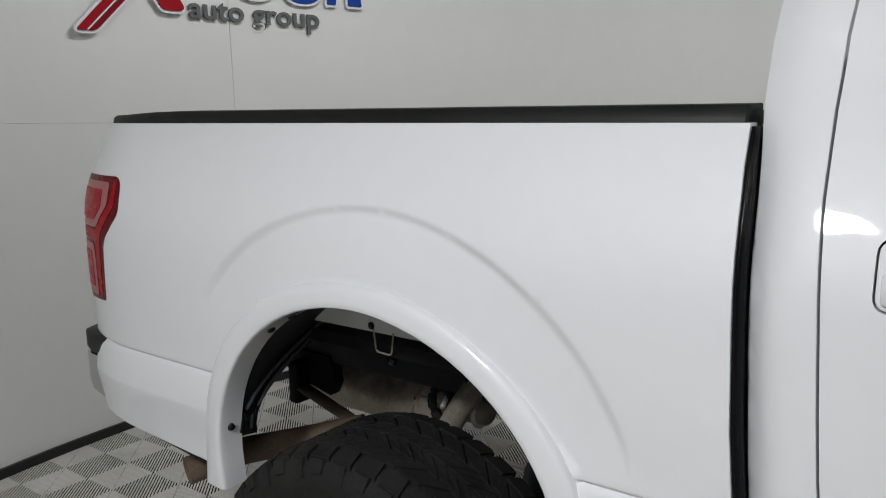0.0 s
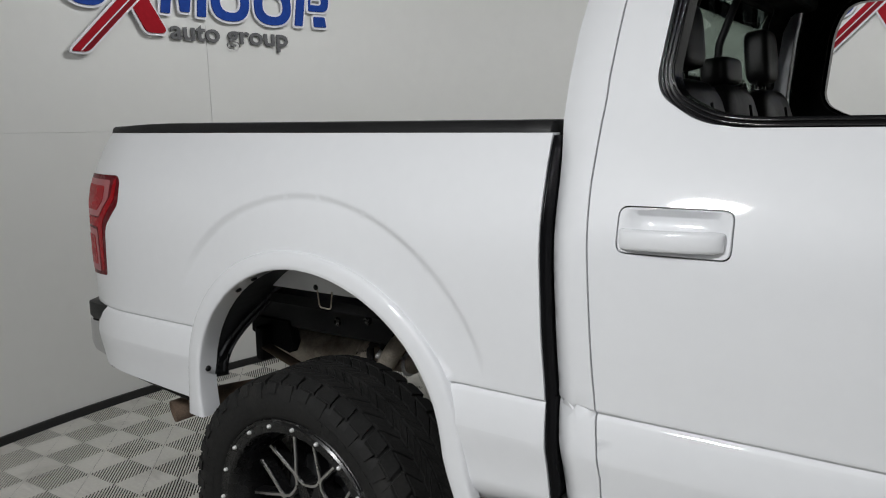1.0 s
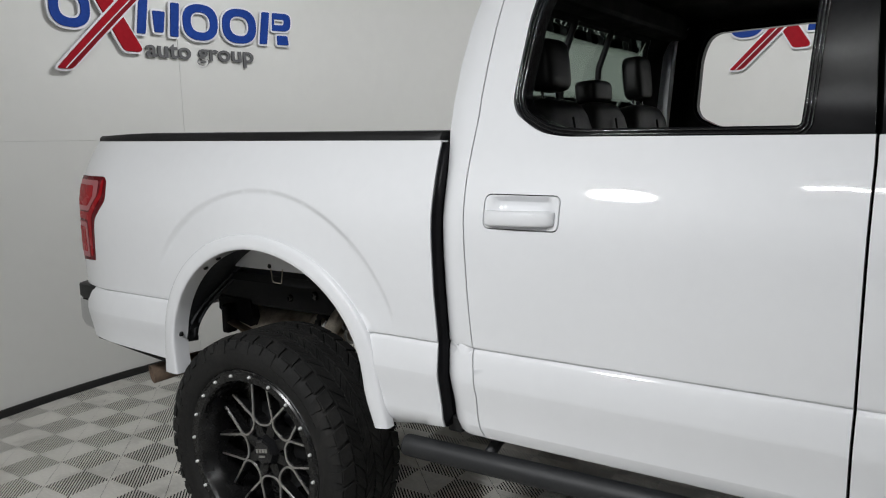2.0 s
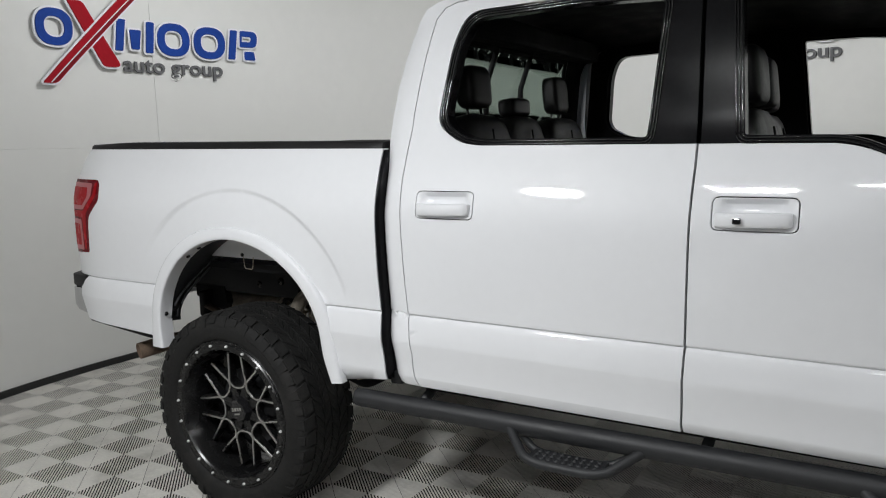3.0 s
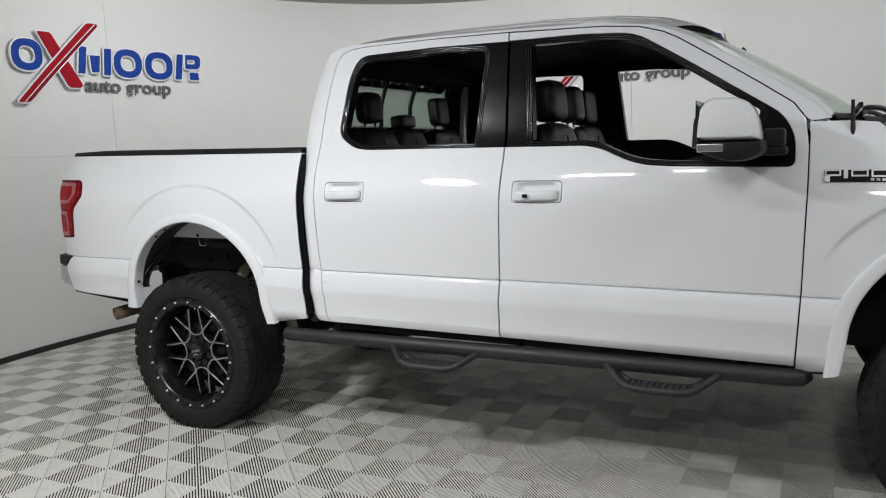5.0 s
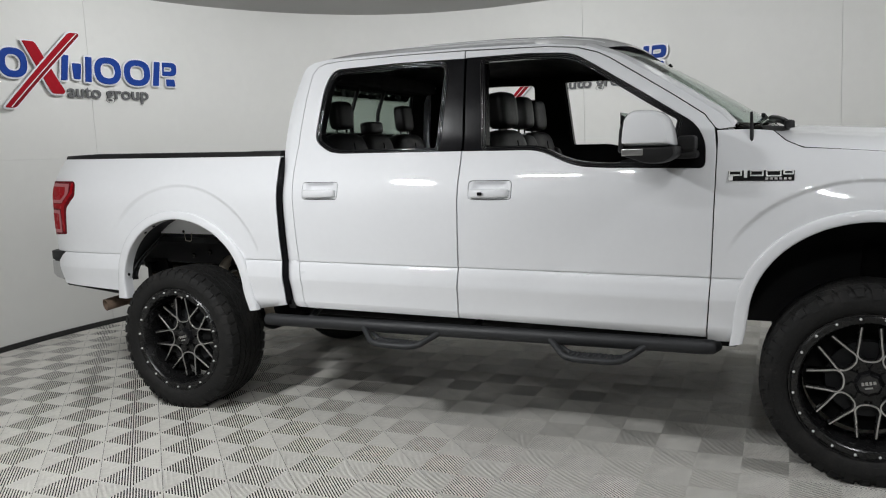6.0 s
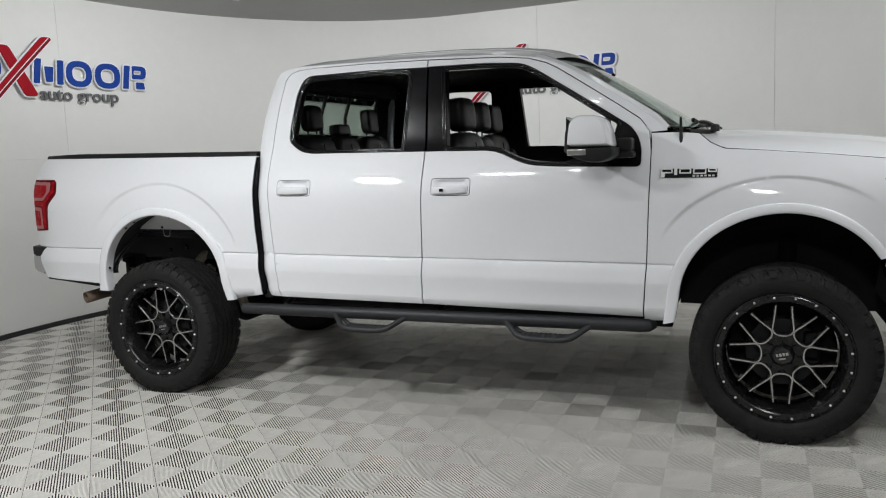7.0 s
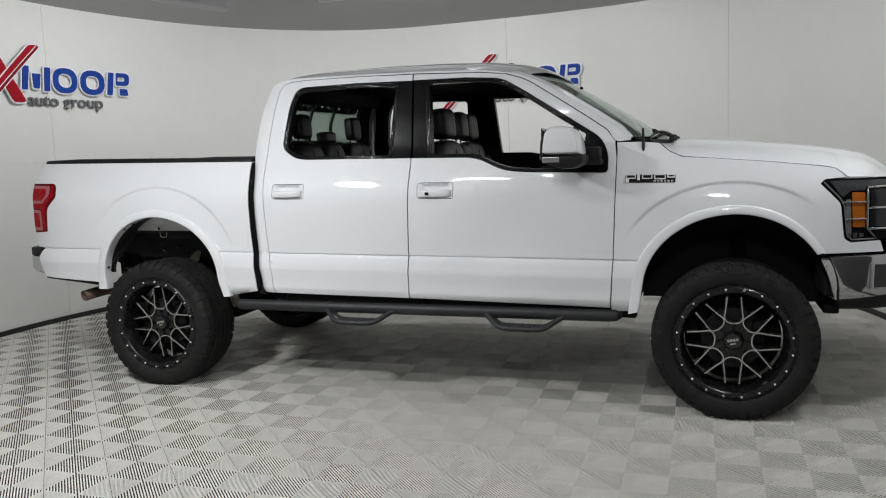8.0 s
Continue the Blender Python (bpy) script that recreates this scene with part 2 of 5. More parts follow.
def wall_plan():
    pts = [wall_at(a) for a in np.linspace(A0, A1, 113)]
    return [Vector((pts[0].x - 0.1, BACK, 0))] + pts + [Vector((pts[-1].x + 0.1, BACK, 0))]


PLAN = wall_plan()


def ribbon(pts, z0, z1, thick, proud=0.0):
    """A standing band along the wall's plan, with thickness outwards."""
    bm = bmesh.new()
    n = len(pts)
    cols = []
    for i, p in enumerate(pts):
        d = (pts[min(i + 1, n - 1)] - pts[max(i - 1, 0)]).normalized()
        out = Vector((d.y, -d.x, 0))
        a, b = p - out * proud, p + out * thick
        cols.append([bm.verts.new(q) for q in ((a.x, a.y, z0), (a.x, a.y, z1), (b.x, b.y, z1), (b.x, b.y, z0))])
    for c, e in zip(cols, cols[1:]):
        for k in range(4):
            bm.faces.new((c[k], c[(k + 1) % 4], e[(k + 1) % 4], e[k]))
    bm.faces.new(cols[0])
    bm.faces.new(cols[-1][::-1])
    bmesh.ops.recalc_face_normals(bm, faces=bm.faces)
    return bm


def edge_split(ob, angle=35):
    """Keep edges sharper than an angle crisp."""
    bm = bmesh.new()
    bm.from_mesh(ob.data)
    bmesh.ops.remove_doubles(bm, verts=bm.verts, dist=1e-5)
    for e in bm.edges:
        e.smooth = len(e.link_faces) != 2 or e.calc_face_angle(0.0) < radians(angle)
    bm.to_mesh(ob.data)
    bm.free()
    return ob

SEAMS = [radians(a) for a in (49.5, 78.6, 170.15)]


def build_booth():
    cuts = [A0] + SEAMS + [A1]
    gap = 0.0003
    for k, (a, b) in enumerate(zip(cuts, cuts[1:])):
        pts = [wall_at(t) for t in np.linspace(a + gap, b - gap, 40)]
        if k == 0:
            # added wall out of view, dark to keep the bumper's reflection dark
            wing = part("wall_wing", ribbon([Vector((PLAN[0].x, BACK, 0)), pts[0] + Vector((0, -0.002, 0))], 0.0, TOP, 0.10), BACK_WALL, smooth=False)
            tagged(wing, "plain dark wall, unseen, added to close the room", "wall", "", "structure")
        if k == len(cuts) - 2:
            pts = pts + [Vector((PLAN[-1].x, BACK, 0))]
        levels = [(0.0, 1.5771), (1.5781, TOP)] if k == len(cuts) - 2 else [(0.0, TOP)]
        for z0, z1 in levels:
            edge_split(tagged(part("wall_%d" % (k + 1), ribbon(pts, z0, z1, 0.10), WALL),
                              "curved off-white painted booth wall panel", "wall", "booth wall panels", "structure"))
    backing = part("wall_backing", ribbon([p + (p - CENTRE).normalized() * 0.104 for p in PLAN], 0.0, TOP, 0.05), UNDERBODY)
    tagged(backing, "plain dark backing behind the booth wall panels", "wall", "", "structure")
    edge_split(tagged(part("baseboard", ribbon(PLAN, 0.0, 0.045, -0.002, 0.02), SKIRT), "low black rubber baseboard along the curved wall", "baseboard", "", "structure"))
    # added wall behind the camera, darkened for the reflections
    back = part("wall_back", box(1.1, BACK - 0.06, TOP / 2, 9.2, 0.1, TOP), BACK_WALL, smooth=False)
    tagged(back, "plain dark wall, unseen, added to close the room", "wall", "", "structure")
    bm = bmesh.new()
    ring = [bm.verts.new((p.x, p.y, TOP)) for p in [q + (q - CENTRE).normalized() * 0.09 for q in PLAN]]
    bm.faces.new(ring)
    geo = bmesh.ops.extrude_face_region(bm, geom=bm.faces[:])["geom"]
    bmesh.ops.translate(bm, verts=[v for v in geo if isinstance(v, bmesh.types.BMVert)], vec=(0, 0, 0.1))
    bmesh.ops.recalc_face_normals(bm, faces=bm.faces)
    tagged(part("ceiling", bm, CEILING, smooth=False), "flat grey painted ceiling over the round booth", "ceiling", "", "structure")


build_booth()

# ---- the truck ----
RAKE, DROP = 1.0835, -0.0778
truck = thing("pickup_truck", "lifted white crew-cab pickup truck parked on a ribbed tile floor", "pickup truck", m=pose(0, 0, DROP, 0, RAKE, 0))
PROFILE = [(0.60, 0.93), (0.70, 0.950), (0.725, 0.966), (0.742, 0.990), (0.755, 0.998), (0.77, 1.0005), (0.80, 1.000), (0.85, 1.005), (0.893, 1.0115), (0.906, 1.0118), (0.965, 1.001), (0.9915, 0.9925), (0.9950, 0.9855), (0.9985, 0.9855), (1.0020, 0.9955),
           (1.03, 0.995), (1.15, 1.000), (1.30, 1.002), (1.36, 0.9985), (1.40, 0.9905), (1.45, 0.9750), (1.50, 0.9555), (1.55, 0.9350), (1.60, 0.9130), (1.65, 0.893),
           (1.80, 0.862), (1.95, 0.827), (2.05, 0.800), (2.10, 0.785), (2.2, 0.74)]
PZ = np.arange(0.55, 2.25, 0.002)
PW = np.interp(PZ, [a for a, b in PROFILE], [b for a, b in PROFILE])


def eased(values, radius):
    k = np.exp(-0.5 * (np.arange(-60, 61) * 0.002 / radius) ** 2)
    return np.convolve(np.pad(values, 60, mode="edge"), k / k.sum(), "valid")


PW = np.where(PZ > 1.06, eased(PW, 0.018), eased(PW, 0.0012))
ROWS_Z = (0.775, 0.893, 0.906, 0.95, 0.972, 0.984, 0.9915, 0.9950, 0.9985, 1.0020, 1.008, 1.02)


def half_width(x, z):
    """Half the body's width at length x and height z."""
    w = float(np.interp(z, PZ, PW))
    for cx, cz, rx, rz in ((-0.015, 0.90, 0.60, 0.53), (3.63, 0.95, 0.60, 0.48)):
        r = math.hypot((x - cx) / rx, (z - cz) / rz)
        if z > 1.0:
            rear_side = x < cx
            fade = smoothstep(1.08, 1.26, z) if rear_side else (smoothstep(1.0, 1.12, z) if cx < 1 else smoothstep(4.05, 3.85, x))
            w -= 0.0095 * smoothstep(1.010, 0.966, r) * smoothstep(0.70, 0.966, r) * fade
    if z > 1.6 and 0.69 < x < 1.1:                     # rounded back corner of the cab
        edge = float(np.interp(z, [1.50, 1.61, 1.70, 1.80, 1.90, 1.97, 2.03, 2.098], [0.710, 0.702, 0.703, 0.713, 0.734, 0.754, 0.778, 0.86]))
        w -= 0.022 * max(0.0, 1 - max(0.0, x - edge) / 0.07) ** 2.2 * smoothstep(1.6, 1.76, z) * smoothstep(2.09, 1.99, z)
    if x < -0.85:
        w -= 0.055 * ((-0.85 - x) / 0.27) ** 2
    if x > 3.85:
        w -= 0.26 * ((x - 3.85) / 0.80) ** 2
    return w


CREASE = [(cx + rx * k * math.cos(t), cz + rz * k * math.sin(t)) for cx, cz, rx, rz in ((-0.015, 0.90, 0.60, 0.53), (3.63, 0.95, 0.60, 0.48))
          for k in (0.945, 0.957, 0.966, 0.974, 0.982, 0.990, 0.998, 1.006, 1.013, 1.025) for t in np.linspace(0.12, math.pi - 0.12, 72) if cz + rz * k * math.sin(t) > 1.06]


def right(x, z):
    return (x, -half_width(x, z), z)


def left(x, z):
    return (x, half_width(x, z), z)


SIDES = ((right, 1.0), (left, -1.0))


def body_panel(name, outline, holes=(), label="", mat=PAINT, parent=truck, depth=0.03, lift=0.0, step=0.04, sides=SIDES, bevel=0.003, edge=0.025, extra=()):
    made = []
    for fun, s in sides:
        bm = sheet(outline, holes, lambda u, v: (Vector(fun(u, v)) + Vector((0, -s * lift, 0))), step, ROWS_Z, (0, s * depth, 0), edge, extra)
        made.append(part(name, bm, mat, parent, label, bevel=bevel))
    return made


def arch(cx, cz, a, b, t0, t1, n=28):
    return [(cx + a * math.cos(radians(t)), cz + b * math.sin(radians(t))) for t in np.linspace(t0, t1, n)]


# wheel openings: an ellipse, then a leg to the sill
def opening(cx, cz, rear, front, b, p_rear, p_front, t0, t1, n=30):
    """Half an egg: the half-widths and the roundness differ behind and before its middle."""
    out = []
    for t in np.linspace(radians(t0), radians(t1), n):
        c, h = math.cos(t), math.sin(t)
        a, p = (rear, p_rear) if c < 0 else (front, p_front)
        out.append((cx + a * math.copysign(abs(c) ** (2 / p), c), cz + b * max(h, 0.0) ** (2 / p)))
    return out


REAR_IN = [(-0.456, 0.722), (-0.466, 0.80)] + opening(-0.03, 0.83, 0.437, 0.475, 0.395, 2.0, 1.95, 176, 7) + [(0.452, 0.80), (0.488, 0.702)]
REAR_OUT = [(-0.538, 0.722), (-0.531, 0.80)] + opening(-0.03, 0.83, 0.498, 0.530, 0.446, 2.1, 1.95, 176, 7) + [(0.512, 0.80), (0.537, 0.706)]
FRONT_IN = [(3.148, 0.715), (3.160, 0.78)] + opening(3.650, 0.83, 0.482, 0.452, 0.427, 2.0, 2.0, 174, 31)
FRONT_OUT = [(3.092, 0.700), (3.104, 0.78)] + opening(3.650, 0.83, 0.542, 0.490, 0.476, 2.0, 2.0, 174, 29)

def between(a, b, k):
    return [(p[0] + (q[0] - p[0]) * k, p[1] + (q[1] - p[1]) * k) for p, q in zip(a, b)]


# bed side
BED_TAIL = [(-1.036, 1.598), (-1.078, 1.555), (-1.112, 1.484), (-1.124, 1.42), (-1.130, 1.334), (-1.128, 1.123), (-1.110, 1.0), (-1.070, 0.86), (-1.034, 0.790)]
BED_FRONT = [(0.732, 0.745), (0.714, 1.0), (0.705, 1.144), (0.699, 1.36), (0.696, 1.463), (0.693, 1.52), (0.692, 1.583)]
TAIL_LAMP = rounded([(-1.129, 1.458, 0), (-0.892, 1.458, 0.02), (-0.872, 1.437, 0.01), (-0.864, 1.365, 0.02), (-0.946, 1.290, 0.02), (-0.958, 1.26, 0.02), (-0.972, 1.116, 0.012), (-1.127, 1.106, 0)])
BED = BED_TAIL[:3] + [(-1.118, 1.458)] + TAIL_LAMP[1:-1] + [(-1.126, 1.106)] + BED_TAIL[6:] + [(-0.55, 0.768)] + between(REAR_IN, REAR_OUT, 0.45) + BED_FRONT
bed_right, bed_left = body_panel("bed_side", BED, label="white bed side with soft wheel-arch crease", depth=0.035, extra=CREASE)

# fender flares
def flare(name, inner, outer, bulge, parent, s, y_of, label=""):
    """A swept lip from the outer line over a rounded crown and in round the opening's edge."""
    n = 40
    def even(line):
        d = [0.0]
        for p, q in zip(line, line[1:]):
            d.append(d[-1] + math.hypot(q[0] - p[0], q[1] - p[1]))
        at = np.linspace(0, d[-1], n)
        return list(zip(np.interp(at, d, [p[0] for p in line]), np.interp(at, d, [p[1] for p in line])))
    bm, cols = bmesh.new(), []
    for (xi, zi), (xo, zo) in zip(even(inner), even(outer)):
        col = []
        base_o, base_i = y_of(xo, zo), y_of(xi, zi)
        for t, lift in ((0.0, -0.022), (0.0, 0.004), (0.05, 0.55 * bulge), (0.15, 0.75 * bulge), (0.40, 0.9 * bulge), (0.70, bulge), (0.92, bulge), (0.98, 0.85 * bulge), (1.0, 0.5 * bulge), (1.0, -0.012), (1.0, -0.05)):
            x, z = xo + (xi - xo) * t, zo + (zi - zo) * t
            w = base_o + (base_i - base_o) * t + lift
            col.append(bm.verts.new((x, -s * w, z)))
        cols.append(col)
    for a, b in zip(cols, cols[1:]):
        for k in range(len(a) - 1):
            bm.faces.new((a[k], a[k + 1], b[k + 1], b[k]))
    bm.faces.new(cols[0])
    bm.faces.new(cols[-1][::-1])
    bmesh.ops.recalc_face_normals(bm, faces=bm.faces)
    return edge_split(part(name, bm, PAINT, parent, label), 50)


def flare_base(x, z):
    return 1.001 - (0.26 * ((x - 3.85) / 0.80) ** 2 if x > 3.85 else 0.0)


for (fun, s), side in zip(SIDES, (bed_right, bed_left)):
    flare("rear_fender_flare", REAR_IN, REAR_OUT, 0.018, side, s, flare_base)

# cab: outer ring, doors, fender
CAB_REAR = [(0.752, 0.740), (0.735, 0.87), (0.724, 1.0), (0.712, 1.25), (0.708, 1.42), (0.704, 1.53), (0.700, 1.61), (0.703, 1.70), (0.713, 1.80), (0.734, 1.90), (0.754, 1.97), (0.778, 2.03), (0.812, 2.075), (0.86, 2.098), (0.96, 2.112)]
ROOF_LINE = [(1.4, 2.116), (1.8, 2.112), (2.2, 2.100), (2.42, 2.070), (2.56, 2.016), (2.72, 1.925), (2.90, 1.812), (3.03, 1.725), (3.093, 1.660)]
DOOR_REAR = [(0.866, 0.738), (0.851, 0.8), (0.85, 0.86), (0.842, 0.92), (0.834, 0.98), (0.828, 1.04), (0.823, 1.1), (0.817, 1.2), (0.812, 1.3), (0.806, 1.4), (0.801, 1.48), (0.8, 1.6), (0.804, 1.7), (0.816, 1.8), (0.83, 1.9), (0.846, 1.98), (0.858, 2.035), (0.889, 2.072), (0.934, 2.088), (1.024, 2.096)]
SPLIT = [(1.778, 2.094), (1.793, 1.80), (1.801, 1.523), (1.795, 1.0), (1.791, 0.736)]
DOOR_TOP_FRONT = [(2.20, 2.082), (2.36, 2.066), (2.46, 2.036), (2.52, 2.006), (2.66, 1.918), (2.84, 1.802), (2.96, 1.720), (3.005, 1.66), (3.018, 1.56), (3.018, 1.40), (3.008, 1.02), (2.992, 0.722)]
REAR_TRIM = [(0.908, 1.69, 0.02), (0.922, 1.652, 0.02), (1.00, 1.600, 0.04), (1.08, 1.588, 0.03), (1.7950, 1.584, 0), (1.7770, 2.056, 0), (1.40, 2.060, 0), (0.985, 2.050, 0.06), (0.940, 1.94, 0.05)]
REAR_WINDOW = rounded(REAR_TRIM[:4] + [(1.812, 1.584, 0), (1.812, 2.056, 0)] + REAR_TRIM[6:])
REAR_SURROUND = rounded(REAR_TRIM)
FRONT_TRIM = [(1.8040, 1.584, 0), (2.20, 1.582, 0.06), (2.38, 1.502, 0.08), (2.52, 1.492, 0.05), (2.975, 1.482, 0.03), (2.972, 1.60, 0.05), (2.925, 1.682, 0.04), (2.70, 1.826, 0), (2.44, 1.988, 0.06), (2.34, 2.044, 0.06), (2.12, 2.058, 0), (1.7850, 2.058, 0)]
FRONT_WINDOW = rounded([(1.785, 1.584, 0)] + FRONT_TRIM[1:-1] + [(1.765, 2.058, 0)])
FRONT_SURROUND = rounded(FRONT_TRIM)


def grow(loop, d):
    """Move a counter-clockwise or clockwise outline outwards by d along its normals."""
    area = sum(a[0] * b[1] - b[0] * a[1] for a, b in zip(loop, loop[1:] + loop[:1]))
    s, out, n = (1 if area > 0 else -1), [], len(loop)
    for i in range(n):
        a, b = Vector(loop[i - 1]), Vector(loop[(i + 1) % n])
        t = (b - a).normalized()
        out.append((loop[i][0] + s * t.y * d, loop[i][1] - s * t.x * d))
    return out


G = 0.004
REAR_DOOR = [(x + G, z) for x, z in DOOR_REAR[:16]] + [(x + G * 0.7, z - G * 0.7) for x, z in DOOR_REAR[16:]] + [(1.4, 2.098)] + [(x - G, z) for x, z in SPLIT]
FRONT_DOOR = [(x + G * 0.6, z) for x, z in SPLIT[::-1]] + DOOR_TOP_FRONT
CAB_HOLE = DOOR_REAR + [(1.4, 2.102), (1.8, 2.099)] + [(x + G * 0.7, z + G) for x, z in DOOR_TOP_FRONT[:7]] + [(3.010, 1.662)]
cab_ring = CAB_REAR + ROOF_LINE + [(3.026, 1.653)] + CAB_HOLE[::-1]
CAB_Z, CAB_X = [z for x, z in CAB_REAR], [x for x, z in CAB_REAR]


def tucked(x, z):
    """How far the cab's back corner turns in behind the bed."""
    return 0.052 * max(0.0, 1 - (x - float(np.interp(z, CAB_Z, CAB_X))) / 0.075) ** 2 * smoothstep(1.75, 1.45, z)


CAB_SIDES = tuple((lambda x, z, f=f, s=s: (x, f(x, z)[1] + s * tucked(x, z), z), s) for f, s in SIDES)
CORNER = [(float(np.interp(z, CAB_Z, CAB_X)) + d, z) for z in np.arange(0.77, 1.74, 0.04) for d in (0.010, 0.022, 0.036, 0.052, 0.068)]
cab_right, cab_left = body_panel("cab_side", cab_ring, label="white cab pillar and roof-rail panel", depth=0.06, sides=CAB_SIDES, extra=CORNER)
def handle_outline(x0):
    return rounded([(x0, 1.343, 0.022), (x0 + 0.227, 1.343, 0.022), (x0 + 0.227, 1.438, 0.022), (x0, 1.438, 0.022)], 5)


HANDLES = (0.872, 1.857)
rdoor_right, rdoor_left = body_panel("rear_door", REAR_DOOR, [REAR_WINDOW, handle_outline(HANDLES[0])], label="white rear door with open window")
fdoor_right, fdoor_left = body_panel("front_door", FRONT_DOOR, [FRONT_WINDOW, handle_outline(HANDLES[1])], label="white front door with open window")
FENDER = [(2.997, 0.700), (3.013, 1.02), (3.023, 1.40), (3.023, 1.60), (3.018, 1.648), (3.15, 1.648), (3.245, 1.640), (3.30, 1.592), (3.365, 1.562), (3.50, 1.553), (3.80, 1.528), (4.05, 1.500), (4.115, 1.488), (4.168, 1.442)]
FENDER += rounded([(4.066, 1.434, 0.0), (4.044, 1.412, 0.0), (4.142, 1.310, 0.02), (4.164, 1.128, 0.02), (4.20, 1.108, 0)]) + [(4.34, 1.118), (4.36, 1.06), (4.075, 1.052)] + between(FRONT_IN, FRONT_OUT, 0.45)[::-1]
fender_right, fender_left = body_panel("front_fender", FENDER, label="white front fender with soft wheel-arch crease", depth=0.03, extra=CREASE)
for (fun, s), side in zip(SIDES, (fender_right, fender_left)):
    flare("front_fender_flare", FRONT_IN, FRONT_OUT, 0.018, side, s, flare_base)

# black window surrounds and pillar covers
REAR_GLASS = rounded([(0.938, 1.70, 0.02), (0.955, 1.658, 0.02), (1.03, 1.617, 0.04), (1.11, 1.608, 0.03), (1.645, 1.606, 0.01), (1.668, 2.022, 0.03), (1.40, 2.030, 0), (1.015, 2.020, 0.05), (0.968, 1.93, 0.05)])
FRONT_GLASS = rounded([(1.925, 1.606, 0.01), (2.20, 1.604, 0.06), (2.38, 1.524, 0.08), (2.52, 1.513, 0.05), (2.80, 1.510, 0.01), (2.845, 1.70, 0.01), (2.70, 1.788, 0), (2.43, 1.962, 0.06), (2.33, 2.013, 0.06), (2.12, 2.030, 0), (1.890, 2.030, 0.01)])
for (fun, s), door, win, hole in ((SIDES[0], rdoor_right, REAR_SURROUND, REAR_GLASS), (SIDES[1], rdoor_left, REAR_SURROUND, REAR_GLASS), (SIDES[0], fdoor_right, FRONT_SURROUND, FRONT_GLASS), (SIDES[1], fdoor_left, FRONT_SURROUND, FRONT_GLASS)):
    body_panel("window_surround", grow(win, -0.002), [hole], "black window surround and pillar cover", PILLAR_BLACK, door, 0.05, -0.006, sides=((fun, s),), bevel=0.002)

# rubber channels and bright lips round the side windows
for (fun, s), door, hole in ((SIDES[0], rdoor_right, REAR_GLASS), (SIDES[0], fdoor_right, FRONT_GLASS), (SIDES[1], rdoor_left, REAR_GLASS), (SIDES[1], fdoor_left, FRONT_GLASS)):
    for out, deep, r in ((0.006, 0.004, 0.0030), (0.015, 0.003, 0.0024), (0.023, 0.003, 0.0024)):
        loop = dense(grow(hole, out), 0.02)
        line = [Vector(fun(u, v)) + Vector((0, s * deep, 0)) for u, v in loop + loop[:1]]
        part("window_channel", tube(line, r, 6, caps=False), BLACK_GLOSS, door, "black rubber window channel")

# roof
def roof_height(x, y):
    top = float(np.interp(x, [0.79, 0.84, 0.92, 1.08, 1.5, 1.9, 2.2, 2.4, 2.50, 2.56, 2.60, 2.635], [2.06, 2.140, 2.178, 2.200, 2.212, 2.210, 2.196, 2.170, 2.142, 2.116, 2.088, 2.056]))
    rail = float(np.interp(x, [0.79, 0.86, 0.96, 1.4, 1.8, 2.2, 2.42, 2.56, 2.72], [2.02, 2.096, 2.110, 2.114, 2.110, 2.098, 2.068, 2.014, 1.925]))
    u = min(1.0, abs(y) / 0.782)
    return rail + (max(top, rail + 0.02) - rail) * (1 - u ** 2.8)


def roof_grid(x0, x1, nx, y1, ny, zf):
    bm, cols = bmesh.new(), []
    for x in np.linspace(x0, x1, nx):
        row = []
        for y in np.linspace(-y1, y1, ny):
            xb = x - 0.16 * (y / y1) ** 2 * smoothstep(2.2, 2.62, x)      # the front edge bows towards the bonnet
            row.append(bm.verts.new((xb - 0.10 * (1 - (y / y1) ** 2) * smoothstep(1.3, x0, x), y, zf(xb, y))))
        cols.append(row)
    for a, b in zip(cols, cols[1:]):
        for k in range(ny - 1):
            bm.faces.new((a[k], b[k], b[k + 1], a[k + 1]))
    return bm


part("roof", roof_grid(0.80, 2.622, 40, 0.783, 33, roof_height), PAINT, truck, "white painted roof panel")

# hood
def hood_edge(x):
    return float(np.interp(x, [3.10, 3.245, 3.30, 3.365, 3.50, 3.80, 4.05, 4.118, 4.172, 4.40, 4.60], [1.648, 1.640, 1.592, 1.562, 1.553, 1.528, 1.502, 1.490, 1.446, 1.442, 1.40]))


def hood_height(x, y):
    top = float(np.interp(x, [3.10, 3.40, 3.70, 4.00, 4.20, 4.33, 4.42, 4.50, 4.60], [1.655, 1.656, 1.638, 1.609, 1.582, 1.556, 1.520, 1.470, 1.40]))
    u = min(1.0, abs(y) / 0.93)
    bulge = 0.012 * smoothstep(0.62, 0.52, abs(y))
    return hood_edge(x) + max(0.004, top - hood_edge(x)) * (1 - u ** 4) + bulge


